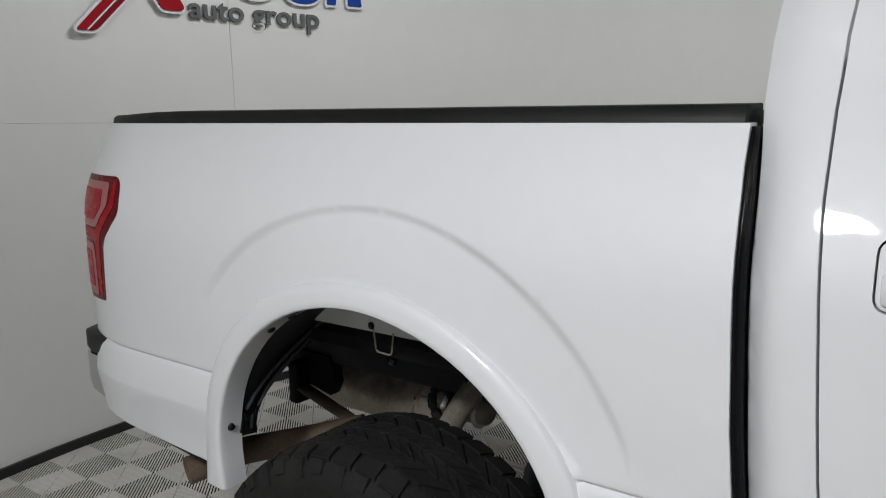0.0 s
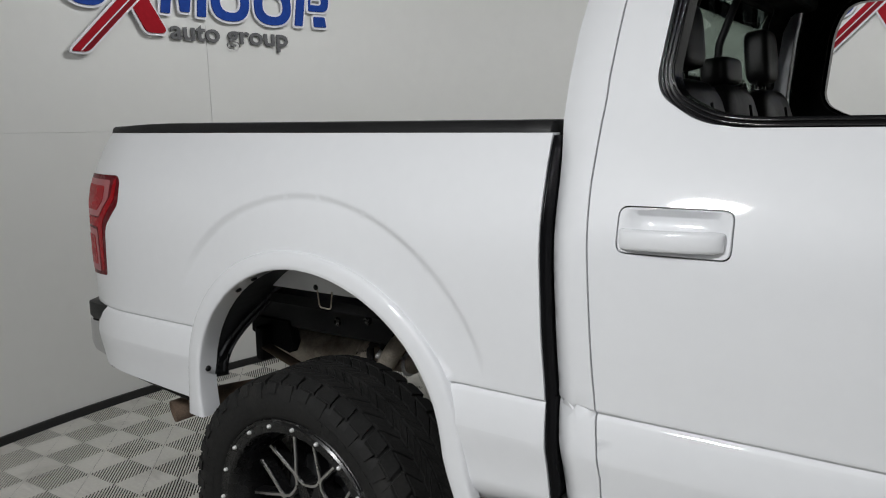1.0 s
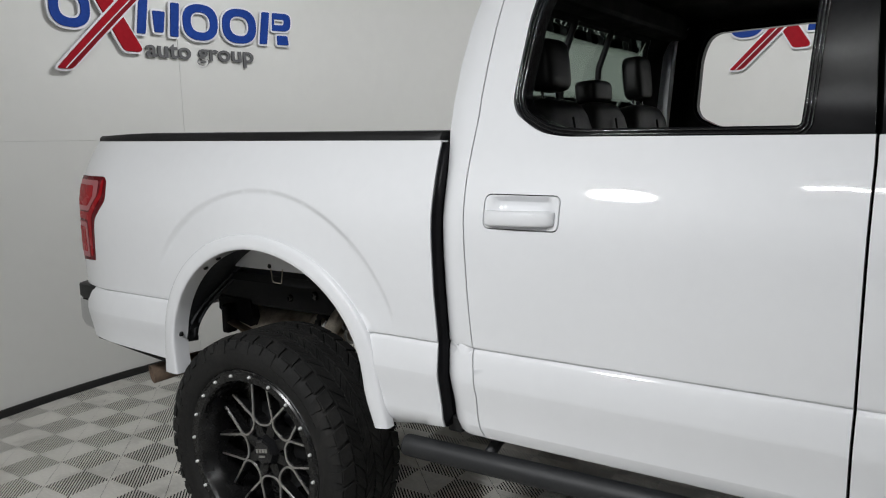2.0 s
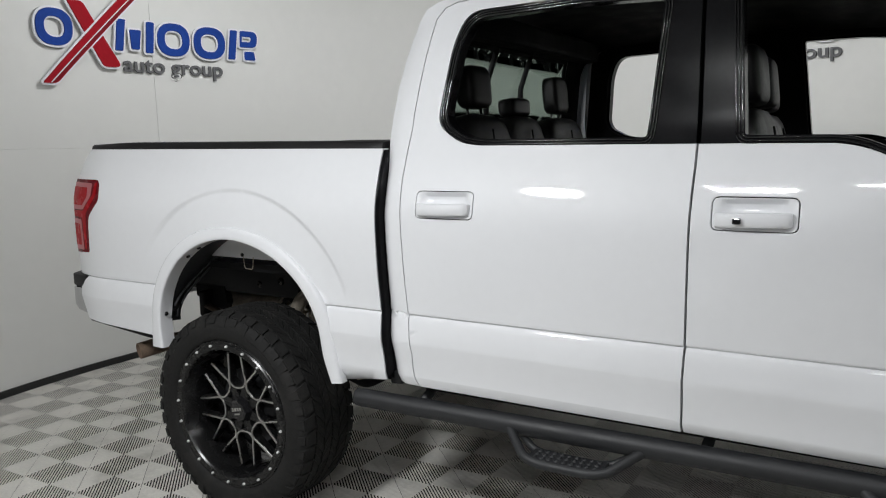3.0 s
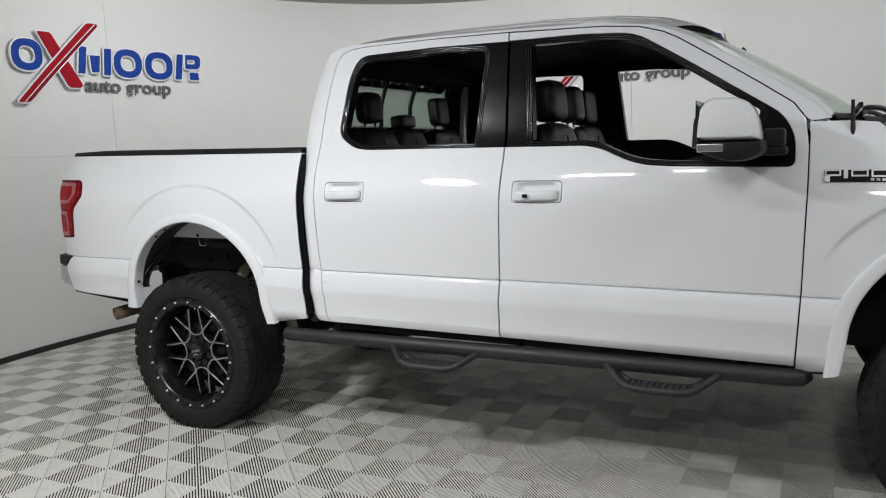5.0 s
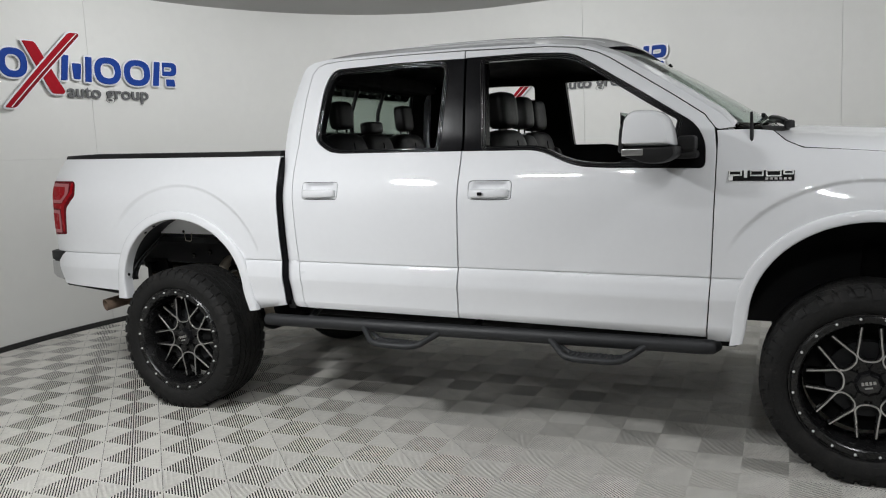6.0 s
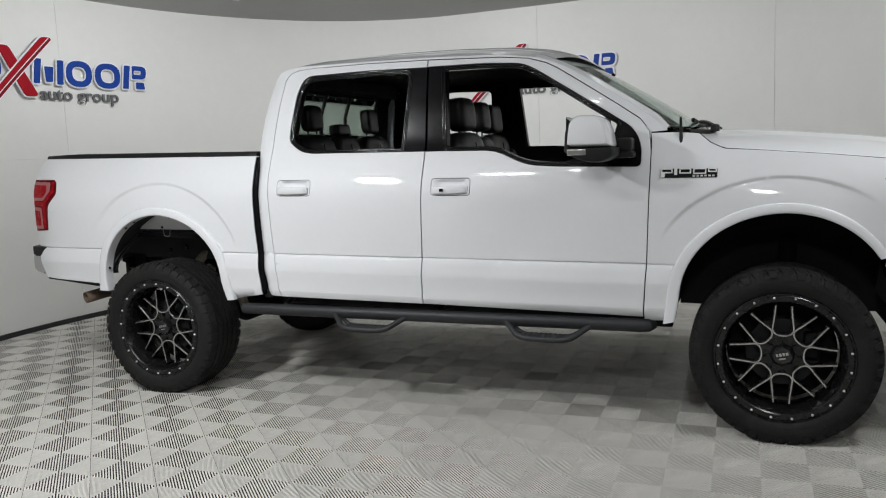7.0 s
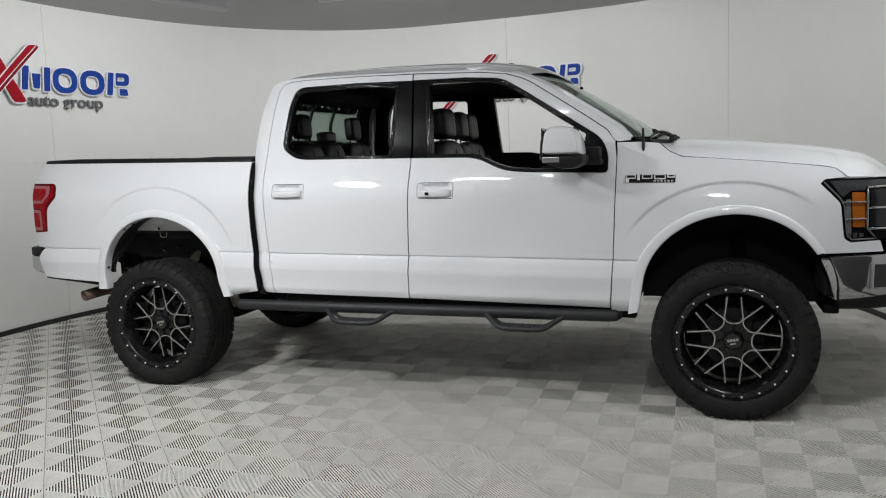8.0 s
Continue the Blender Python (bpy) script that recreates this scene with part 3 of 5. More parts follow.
def hood_bm():
    bm, cols = bmesh.new(), []
    for x in np.linspace(3.20, 4.60, 50):
        w = half_width(x, hood_edge(x)) - 0.006
        if x < 3.33:
            w -= 0.10 * smoothstep(3.33, 3.22, x)
        cols.append([bm.verts.new((x - 0.19 * k * k * smoothstep(4.18, 4.6, x), w * k, hood_height(x, 0.93 * k) if abs(k) < 1 else hood_edge(x) - 0.0)) for k in np.sin(np.linspace(-1, 1, 41) * math.pi / 2)])
    for a, b in zip(cols, cols[1:]):
        for k in range(40):
            bm.faces.new((a[k], b[k], b[k + 1], a[k + 1]))
    rims = [e for e in bm.edges if len(e.link_faces) == 1]
    for v in bmesh.ops.extrude_edge_only(bm, edges=rims)["geom"]:
        if isinstance(v, bmesh.types.BMVert):
            v.co.z -= 0.03
            v.co.y *= 0.985
    return bm


part("hood", hood_bm(), PAINT, truck, "white sculpted hood", bevel=0.003)
for fun, s in SIDES:
    # black line: the gap near the cowl, thinner for the edge's shade further on
    line = [fun(x, hood_edge(x) + 0.001) for x in np.linspace(3.20, 4.172, 40)]
    part("hood_gap", tube([(x, y + s * 0.0035, z) for x, y, z in line], [0.0034 - 0.0020 * smoothstep(3.34, 3.55, p[0]) for p in line], 6), BLACK_TRIM, truck, "dark line for the gap and the shaded edge between hood and fender")

# ---- wheels ----
def lug(bm, a0, a1, y0, y1, r0, r1, skew=0.0, taper=0.86, drop=0.0):
    """One tread block: angles a, width y, from radius r0 up to r1; drop lowers its outer (y0) end."""
    am, ym = (a0 + a1) / 2, (y0 + y1) / 2
    def at(a, y, r):
        a += skew * (y - ym)
        return bm.verts.new((r * math.cos(a), y, r * math.sin(a)))
    low = [at(a0, y0, r0 - drop), at(a1, y0, r0 - drop), at(a1, y1, r0), at(a0, y1, r0)]
    t = taper
    b0, b1, c0, c1 = am + (a0 - am) * t, am + (a1 - am) * t, ym + (y0 - ym) * t, ym + (y1 - ym) * t
    top = [at(b0, c0, r1 - drop), at(b1, c0, r1 - drop), at(b1, c1, r1), at(b0, c1, r1)]
    bm.faces.new(top)
    for i in range(4):
        j = (i + 1) % 4
        bm.faces.new((low[i], low[j], top[j], top[i]))


TYRE_R = 0.431


def settled(bm):
    """Press a tyre flat where it stands on the floor, its sides bulging a little."""
    for v in bm.verts:
        low = -0.4195 - v.co.z
        v.co.y *= 1 + 0.05 * smoothstep(-0.10, 0.0, low)
        if low > 0:
            v.co.z = -0.4195 + 0.002 * min(1.0, low / 0.011)
    return bm


def tyre_bm(tread):
    R = TYRE_R - 0.0085
    half = [(0.308, -0.128), (0.314, -0.146), (0.326, -0.156), (0.350, -0.162), (0.374, -0.162), (0.396, -0.157), (R - 0.012, -0.147), (R - 0.003, -0.132), (R, -0.10), (R + 0.001, 0.0)]
    bm = lathe(half + [(r, -y) for r, y in half[:-1]][::-1], 96)
    bmesh.ops.recalc_face_normals(bm, faces=bm.faces)
    if not tread:
        return settled(bm)
    bm.free()
    bm = bmesh.new()
    n = 42
    for i in range(n):
        a = 2 * math.pi * i / n
        s = 2 * math.pi / n
        for sgn in (-1, 1):
            b = a + (0.5 * s if sgn > 0 else 0)
            def row(a0, a1, ya, yb, skew, drop=0.0, r1=TYRE_R):
                y0, y1 = (ya, yb) if sgn < 0 else (-ya, -yb)
                lug(bm, b + a0 * s, b + a1 * s, y0, y1, R - 0.004, r1, skew * -sgn, 0.93, drop)
            long = i % 2 == 0
            row(0.05, 0.90, -0.149 if long else -0.146, -0.101, 0.7, 0.009)                    # shoulder block
            row(0.00, 0.47, -0.096, -0.052, -2.4)                                         # staggered inner blocks
            row(0.52, 0.95, -0.094, -0.046, -2.4)
            row(0.10, 0.60, -0.046, -0.003, 2.8)
            row(0.65, 1.06, -0.041, -0.003, 2.8)
            # side lugs that run down the shoulder
            r_in = 0.376 if long else 0.391
            corners = []
            for ang, r, y in ((b + 0.10 * s, r_in, 0.1600), (b + 0.66 * s, r_in, 0.1600), (b + 0.76 * s, R - 0.004, 0.149), (b + 0.08 * s, R - 0.004, 0.149)):
                corners.append((ang, r, y))
            inner = [bm.verts.new((r * math.cos(g), sgn * (y - 0.006), r * math.sin(g))) for g, r, y in corners]
            outer = [bm.verts.new((r * math.cos(g + (0.04 * s if k in (0, 3) else -0.04 * s)), sgn * (y + 0.0042), r * math.sin(g + (0.04 * s if k in (0, 3) else -0.04 * s)))) for k, (g, r, y) in enumerate(corners)]
            bm.faces.new(outer)
            for k in range(4):
                bm.faces.new((inner[k], inner[(k + 1) % 4], outer[(k + 1) % 4], outer[k]))
    # raised unreadable sidewall marks
    for start in (0.5, 2.6, 4.7):
        for k in range(9):
            for sgn in (-1, 1):
                g = start + k * 0.085
                r0, r1 = 0.338, 0.368
                q = [(g, r0), (g + 0.058, r0), (g + 0.054, r1), (g + 0.004, r1)]
                lo = [bm.verts.new((r * math.cos(t), sgn * (0.155 + (0.004 if r > 0.35 else 0)), r * math.sin(t))) for t, r in q]
                hi = [bm.verts.new((r * math.cos(t), sgn * (0.1605 + (0.0035 if r > 0.35 else 0)), r * math.sin(t))) for t, r in q]
                bm.faces.new(hi)
                for m in range(4):
                    bm.faces.new((lo[m], lo[(m + 1) % 4], hi[(m + 1) % 4], hi[m]))
    bmesh.ops.recalc_face_normals(bm, faces=bm.faces)
    return settled(bm)


def strip(path, width, y0, y1, bm=None):
    """A flat bar of a width along a path in the wheel's plane, from depth y0 (front) to y1."""
    own = bm or bmesh.new()
    pts = [Vector(p) for p in path]
    cols = []
    for i, p in enumerate(pts):
        d = (pts[min(i + 1, len(pts) - 1)] - pts[max(i - 1, 0)]).normalized()
        n = Vector((-d.y, d.x)) * width / 2
        a, b = p + n, p - n
        cols.append([own.verts.new((a.x, y0, a.y)), own.verts.new((b.x, y0, b.y)), own.verts.new((b.x, y1, b.y)), own.verts.new((a.x, y1, a.y))])
    for c, e in zip(cols, cols[1:]):
        for k in range(4):
            own.faces.new((c[k], c[(k + 1) % 4], e[(k + 1) % 4], e[k]))
    own.faces.new(cols[0][::-1])
    own.faces.new(cols[-1])
    return own


def u_path(turn):
    """The U-shaped spoke edge between two neighbouring spokes."""
    half = [(0.240, 0.0355), (0.20, 0.039), (0.16, 0.043), (0.128, 0.0475)]
    bow = [(0.117, 0.0455), (0.106, 0.0385), (0.098, 0.027), (0.0945, 0.013), (0.0935, 0.0)]
    pts = half + bow
    pts = pts + [(r, -t) for r, t in pts[:-1]][::-1]
    c, s = math.cos(turn), math.sin(turn)
    return [(r * c - t * s, r * s + t * c) for r, t in pts]


def wheel(name, m, parent, turn=0.0, label=""):
    bm = lathe([(0.298, -0.146), (0.312, -0.150), (0.318, -0.143), (0.316, -0.125), (0.300, -0.12), (0.296, 0.10), (0.312, 0.14), (0.300, 0.145), (0.280, 0.10), (0.258, 0.02), (0.256, -0.060), (0.266, -0.075), (0.270, -0.140), (0.276, -0.147), (0.298, -0.146)], 80)
    bmesh.ops.recalc_face_normals(bm, faces=bm.faces)
    hub = edge_split(part(name, bm, RIM_BLACK, parent, label), 40)
    hub.matrix_basis = m
    tyre = edge_split(part("tyre", tyre_bm(False), RUBBER, hub, "chunky all-terrain tyre"), 40)
    tagged(part("tread", tyre_bm(True), RUBBER, hub, smooth=False), "", "", "", "stuff")
    ring = bmesh.new()
    lathe([(0.272, -0.1475), (0.277, -0.1535), (0.300, -0.1535), (0.306, -0.148)], 80, bm=ring)
    edge_split(part("bead_ring", ring, RIM_BLACK, hub), 40)
    for k in range(8):
        g = turn + k * math.pi / 4
        core = strip(u_path(g), 0.015, -0.076, -0.040)
        bmesh.ops.recalc_face_normals(core, faces=core.faces)
        part("spoke", core, RIM_BLACK, hub, smooth=False)
        face = strip(u_path(g), 0.0065, -0.0795, -0.074)
        bmesh.ops.recalc_face_normals(face, faces=face.faces)
        part("spoke_edge", face, MACHINED, hub, "bright machined spoke edge", smooth=False)
    for k in range(8):                                       # solid black web between neighbouring spokes near the hub
        web = bmesh.new()
        g = turn + (k + 0.5) * math.pi / 4
        pts = [(0.05, -0.022), (0.05, 0.022), (0.118, 0.012), (0.132, 0.004), (0.132, -0.004), (0.118, -0.012)]
        c, s = math.cos(g), math.sin(g)
        f = [web.verts.new((r * c - t * s, -0.075, r * s + t * c)) for r, t in pts]
        b = [web.verts.new((r * c - t * s, -0.03, r * s + t * c)) for r, t in pts]
        web.faces.new(f)
        for i in range(6):
            web.faces.new((f[i], f[(i + 1) % 6], b[(i + 1) % 6], b[i]))
        bmesh.ops.recalc_face_normals(web, faces=web.faces)
        part("spoke_web", web, RIM_BLACK, hub, smooth=False)
    plate = lathe([(0.001, -0.060), (0.088, -0.060), (0.095, -0.055), (0.096, 0.03)], 48)
    bmesh.ops.recalc_face_normals(plate, faces=plate.faces)
    part("hub_plate", plate, RIM_BLACK, hub, smooth=False)
    cap = lathe([(0.0005, -0.100), (0.040, -0.100), (0.047, -0.096), (0.058, -0.078), (0.066, -0.058)], 8)
    bmesh.ops.recalc_face_normals(cap, faces=cap.faces)
    lid = part("centre_cap", cap, BLACK_GLOSS, hub, "gloss black faceted cap", smooth=False)
    marks = bmesh.new()
    for x, w, z in ((-0.024, 0.010, 0.006), (-0.009, 0.011, 0.006), (0.006, 0.010, 0.006), (0.021, 0.011, 0.006), (-0.004, 0.030, -0.014)):
        q = Vector((x, 0, z))
        box(q.x, -0.1008, q.z, w, 0.0016, 0.014 if z > 0 else 0.007, marks)
    logo = part("cap_mark", marks, MACHINED, hub, "plain grey bars in place of writing", smooth=False)
    logo.matrix_basis = pose(0, 0, 0, 0, -12, 0)
    bolt = lathe([(0.0004, -0.1625), (0.0042, -0.1620), (0.0052, -0.1595), (0.0060, -0.1555), (0.0062, -0.1525)], 10)
    bmesh.ops.recalc_face_normals(bolt, faces=bolt.faces)
    first = part("bead_bolt", bolt, BOLT_STEEL, hub, "bright steel bolt head")
    for k in range(20):
        g = turn + (k + 0.5) * 2 * math.pi / 20
        ob = first if k == 0 else new("bead_bolt", first.data)
        ob.parent = hub
        ob.location = (0.294 * math.cos(g), 0, 0.294 * math.sin(g))
        if k:
            tagged(ob, "bright steel bolt head")
    disc = lathe([(0.06, -0.010), (0.165, -0.010), (0.168, 0.0), (0.168, 0.02), (0.06, 0.03)], 48)
    bmesh.ops.recalc_face_normals(disc, faces=disc.faces)
    part("brake_disc", disc, LINER, hub, "dark dusty brake disc", smooth=False)
    cal = box(0.13, -0.012, 0.045, 0.07, 0.07, 0.13)
    part("brake_caliper", cal, UNDERBODY, hub, bevel=0.012)
    back = lathe([(0.02, 0.06), (0.255, 0.075)], 48)
    part("back_shield", back, UNDERBODY, hub)
    return hub


CA, SA = math.cos(radians(RAKE)), math.sin(radians(RAKE))


def in_truck(x, y, z):
    """From the room's frame to the raked truck's."""
    z -= DROP
    return (x * CA - z * SA, y, x * SA + z * CA)


WHEEL_Y, HUB_Z = 0.872, 0.420
for x, name, turn in ((-0.030, "rear_wheel", 0.10), (3.656, "front_wheel", 0.0)):
    for s in (1, -1):
        m = Matrix.Translation(in_truck(x, -s * (WHEEL_Y if x > 1 else WHEEL_Y + 0.028), HUB_Z))
        if s < 0:
            m = m @ pose(0, 0, 0, 0, 0, 180)
        wheel(name, m, truck, turn, "black alloy wheel with machined spokes and bead bolts")

# ---- truck: lamps, bumpers, trim ----
def tail_lamp(fun, s):
    lens = body_panel("tail_lamp", TAIL_LAMP, (), "dark red tail lamp with pale light bars", LENS_DARK, truck, 0.02, 0.001, sides=((fun, s),), bevel=0.002)[0]
    upper = rounded([(-1.129, 1.444, 0), (-0.930, 1.442, 0.012), (-0.926, 1.383, 0.012), (-1.000, 1.318, 0.012), (-1.129, 1.316, 0)])
    core = rounded([(-1.129, 1.424, 0), (-0.966, 1.422, 0.01), (-0.964, 1.376, 0.012), (-1.012, 1.338, 0.01), (-1.129, 1.338, 0)])
    lower = rounded([(-1.128, 1.272, 0), (-1.026, 1.270, 0.015), (-1.024, 1.124, 0.008), (-1.127, 1.122, 0)])
    low_core = rounded([(-1.128, 1.250, 0), (-1.052, 1.248, 0.01), (-1.048, 1.146, 0.008), (-1.127, 1.144, 0)])
    stripe = rounded([(-1.129, 1.312, 0), (-1.000, 1.312, 0.01), (-0.912, 1.388, 0.01), (-0.908, 1.446, 0.01), (-0.890, 1.446, 0.01), (-0.888, 1.382, 0.01), (-0.976, 1.296, 0.02), (-0.990, 1.130, 0.01), (-1.012, 1.130, 0.01), (-1.016, 1.280, 0.01), (-1.129, 1.282, 0)])
    for name, outline, mat, up in (("light_guide", upper, LENS_PINK, 0.0022), ("red_reflector", core, LENS_RED, 0.0034), ("light_guide", lower, LENS_PINK, 0.0022), ("red_reflector", low_core, LENS_RED, 0.0034), ("red_reflector", stripe, LENS_RED, 0.0016)):
        body_panel(name, outline, (), "", mat, lens, 0.004, up, sides=((fun, s),), bevel=0.0, step=0.03, edge=0.012)


for fun, s in SIDES:
    tail_lamp(fun, s)


def loft(sections, close=False, caps=True):
    """Skin a row of equal point loops."""
    bm = bmesh.new()
    rings = [[bm.verts.new(p) for p in sec] for sec in sections]
    n = len(rings[0])
    pairs = list(zip(rings, rings[1:])) + ([(rings[-1], rings[0])] if close else [])
    for a, b in pairs:
        for k in range(n):
            bm.faces.new((a[k], a[(k + 1) % n], b[(k + 1) % n], b[k]))
    if caps and not close:
        bm.faces.new(rings[0][::-1])
        bm.faces.new(rings[-1])
    bmesh.ops.recalc_face_normals(bm, faces=bm.faces)
    return bm


# bed: rail caps, cover, tailgate, inner walls
for s in (1, -1):
    secs = []
    for x in np.linspace(-1.030, 0.684, 24):
        w = half_width(x, 1.60) + 0.003
        base = 1.600 - 0.0175 * (x + 1.0) / 1.68
        top = base + 0.019 + 0.008 * smoothstep(-1.02, -0.75, x)
        secs.append([(x, -s * w, base - 0.001), (x, -s * (w - 0.004), base + 0.012), (x, -s * (w - 0.014), top), (x, -s * (w - 0.09), top + 0.003), (x, -s * (w - 0.09), base - 0.01), (x, -s * (w - 0.012), base - 0.01)])
    part("rail_cap", loft(secs), BLACK_TRIM, truck, "black textured plastic bed rail cap", bevel=0.002)
    inner = bmesh.new()
    box(-0.16, -s * 0.80, 1.342, 1.80, 0.012, 0.456, inner)
    part("bed_inner_wall", inner, PAINT, truck)
part("bed_cover", box(-0.15, 0, 1.596, 1.62, 1.60, 0.022, turn=pose(0, 0, 0, 0, 0.6, 0)), BLACK_TRIM, truck, "flat black bed cover", smooth=False, bevel=0.004)
part("bed_floor", box(-0.18, 0, 1.075, 1.78, 1.60, 0.03), UNDERBODY, truck, smooth=False)
part("bed_front_wall", box(0.660, 0, 1.19, 0.03, 1.80, 0.78), PAINT, truck, smooth=False)
gate = part("tailgate", box(-1.078, 0, 1.16, 0.05, 1.74, 0.72), PAINT, truck, "white tailgate", smooth=False, bevel=0.012)
part("tailgate_handle", box(-1.145, 0, 1.45, 0.02, 0.24, 0.07), BLACK_TRIM, gate, smooth=False, bevel=0.008)
for s in (1, -1):                                       # black strip on the bed's front edge, put in for the gap's shade
    secs = []
    for z in np.linspace(0.745, 1.578, 30):
        x = float(np.interp(z, [p[1] for p in BED_FRONT], [p[0] for p in BED_FRONT]))
        w = half_width(x, z)
        secs.append([(x + a, -s * (w - b), z) for a, b in ((0.0015, 0.005), (0.007, 0.005), (0.009, 0.10), (0.0015, 0.10))])
    part("gap_shade", loft(secs), PILLAR_BLACK, truck, "black strip standing in for shade between cab and bed")
# dark block that keeps the gap black further in
part("gap_backing", box(0.70, 0, 1.16, 0.05, 1.66, 0.82), UNDERBODY, truck, smooth=False)
for s in (1, -1):
    strip_pts = [(-1.03, -s * 0.955, 0.786), (-0.80, -s * 0.968, 0.772), (-0.545, -s * 0.972, 0.752)]
    part("lower_seal", tube(strip_pts, 0.014, 8), BLACK_TRIM, truck, "black lower edge strip")
    part("cab_bracket", box(0.745, -s * 0.93, 0.745, 0.05, 0.05, 0.05), BLACK_TRIM, truck, smooth=False, bevel=0.006)

# bumpers
def bar(path, low, high, depth):
    """Wrap-round bar with a flat outer face."""
    secs = []
    for i, (x, y) in enumerate(path):
        d = (Vector(path[min(len(path) - 1, i + 1)]) - Vector(path[max(0, i - 1)])).normalized()
        n = Vector((d.y, -d.x))
        if n.dot(Vector((x - 1.8, y))) < 0:
            n = -n
        lo, hi = low[i], high[i]
        secs.append([(x - n.x * q, y - n.y * q, z) for q, z in ((depth, hi), (0.008, hi), (0.002, hi - 0.002), (0.0, hi - 0.008), (0.0, lo + 0.010), (0.004, lo + 0.003), (0.012, lo), (depth, lo))])
    return loft(secs)


REAR_PATH = [(-1.03, -0.968), (-1.13, -0.962), (-1.178, -0.945), (-1.205, -0.90), (-1.225, -0.80), (-1.24, -0.4), (-1.24, 0.4), (-1.225, 0.80), (-1.205, 0.90), (-1.178, 0.945), (-1.13, 0.962), (-1.03, 0.968)]
rear_bumper = part("rear_bumper", bar(REAR_PATH, [0.800, 0.818, 0.834, 0.845, 0.84, 0.80, 0.80, 0.84, 0.845, 0.834, 0.818, 0.800], [0.934] * 12, 0.10), CHROME, truck, "chrome rear bumper with black top pad")
edge_split(part("top_pad", bar(REAR_PATH, [0.935] * 12, [0.998] * 12, 0.13), BLACK_TRIM, rear_bumper, "black plastic pad"), 30)
edge_split(rear_bumper, 30)
NOSE = [(4.068, -0.929, 1.000, 1.030), (4.098, -0.931, 0.900, 1.034), (4.130, -0.932, 0.797, 1.037), (4.20, -0.925, 0.800, 1.040), (4.30, -0.898, 0.808, 1.044), (4.40, -0.855, 0.818, 1.046), (4.56, -0.70, 0.828, 1.048), (4.68, -0.42, 0.835, 1.05), (4.71, 0.0, 0.835, 1.05)]
NOSE = NOSE + [(x, -y, lo, hi) for x, y, lo, hi in NOSE[:-1]][::-1]


def along(rows, n):
    """Resample a row of stations evenly and round its turns."""
    rows = np.array(rows)
    way = np.concatenate([[0], np.cumsum(np.hypot(*np.diff(rows[:, :2], axis=0).T))])
    out = np.array([[np.interp(q, way, rows[:, k]) for k in range(rows.shape[1])] for q in np.linspace(0, way[-1], n)])
    for _ in range(6):
        out[1:-1, :2] = 0.25 * out[:-2, :2] + 0.5 * out[1:-1, :2] + 0.25 * out[2:, :2]
    return out.tolist()


def chrome_bar(rows, depth):
    """Bumper skin: rolled top lip, upright face and a lower face that turns under."""
    secs = []
    for i, (x, y, lo, hi) in enumerate(rows):
        a, b = rows[max(0, i - 1)], rows[min(len(rows) - 1, i + 1)]
        d = Vector((b[0] - a[0], b[1] - a[1])).normalized()
        n = Vector((d.y, -d.x))
        h = hi - lo
        ring = ((depth, hi - 0.004), (0.016, hi), (0.007, hi - 0.003), (0.001, hi - 0.010), (0.0, hi - 0.020), (0.003, lo + 0.62 * h), (0.008, lo + 0.36 * h), (0.012, lo + 0.26 * h), (0.024, lo + 0.04 * h), (0.030, lo), (depth, lo))
        secs.append([(x - n.x * q, y - n.y * q, z) for q, z in ring])
    return loft(secs)


NOSE = along(NOSE, 90)
front_bumper = part("front_bumper", chrome_bar(NOSE, 0.12), CHROME, truck, "chrome front bumper with dark fog-lamp recess")
edge_split(front_bumper, 40)
VAL = [(x - 0.014, y * 0.978, 0.748 if 3 < i < 86 else 0.765, lo + 0.012) for i, (x, y, lo, hi) in enumerate(NOSE)][4:-4]
edge_split(part("valance", chrome_bar(VAL, 0.10), BLACK_TRIM, front_bumper, "black lower valance"), 40)
for s in (1, -1):
    row = [q for q in NOSE if q[1] * -s > 0.55 and q[0] > 4.285]
    row = row if s == 1 else row[::-1]
    for name, lift, zs, mat in (("fog_rim", 0.001, (0.862, 0.997), CHROME), ("fog_recess", 0.0025, (0.868, 0.991), BLACK_GLOSS)):
        cut = row if name == "fog_rim" else row[1:-1]
        secs = []
        for i, (x, y, lo, hi) in enumerate(cut):
            a, b = cut[max(0, i - 1)], cut[min(len(cut) - 1, i + 1)]
            n = Vector((b[0] - a[0], b[1] - a[1])).normalized()
            n = Vector((n.y, -n.x)) * s
            secs.append([(x + n.x * q, y + n.y * q, z) for q, z in ((lift, zs[1]), (lift, zs[0]), (-0.02, zs[0]), (-0.02, zs[1]))])
        part(name, loft(secs), mat, front_bumper, "black fog-lamp recess" if mat is BLACK_GLOSS else "", smooth=False, bevel=0.003)

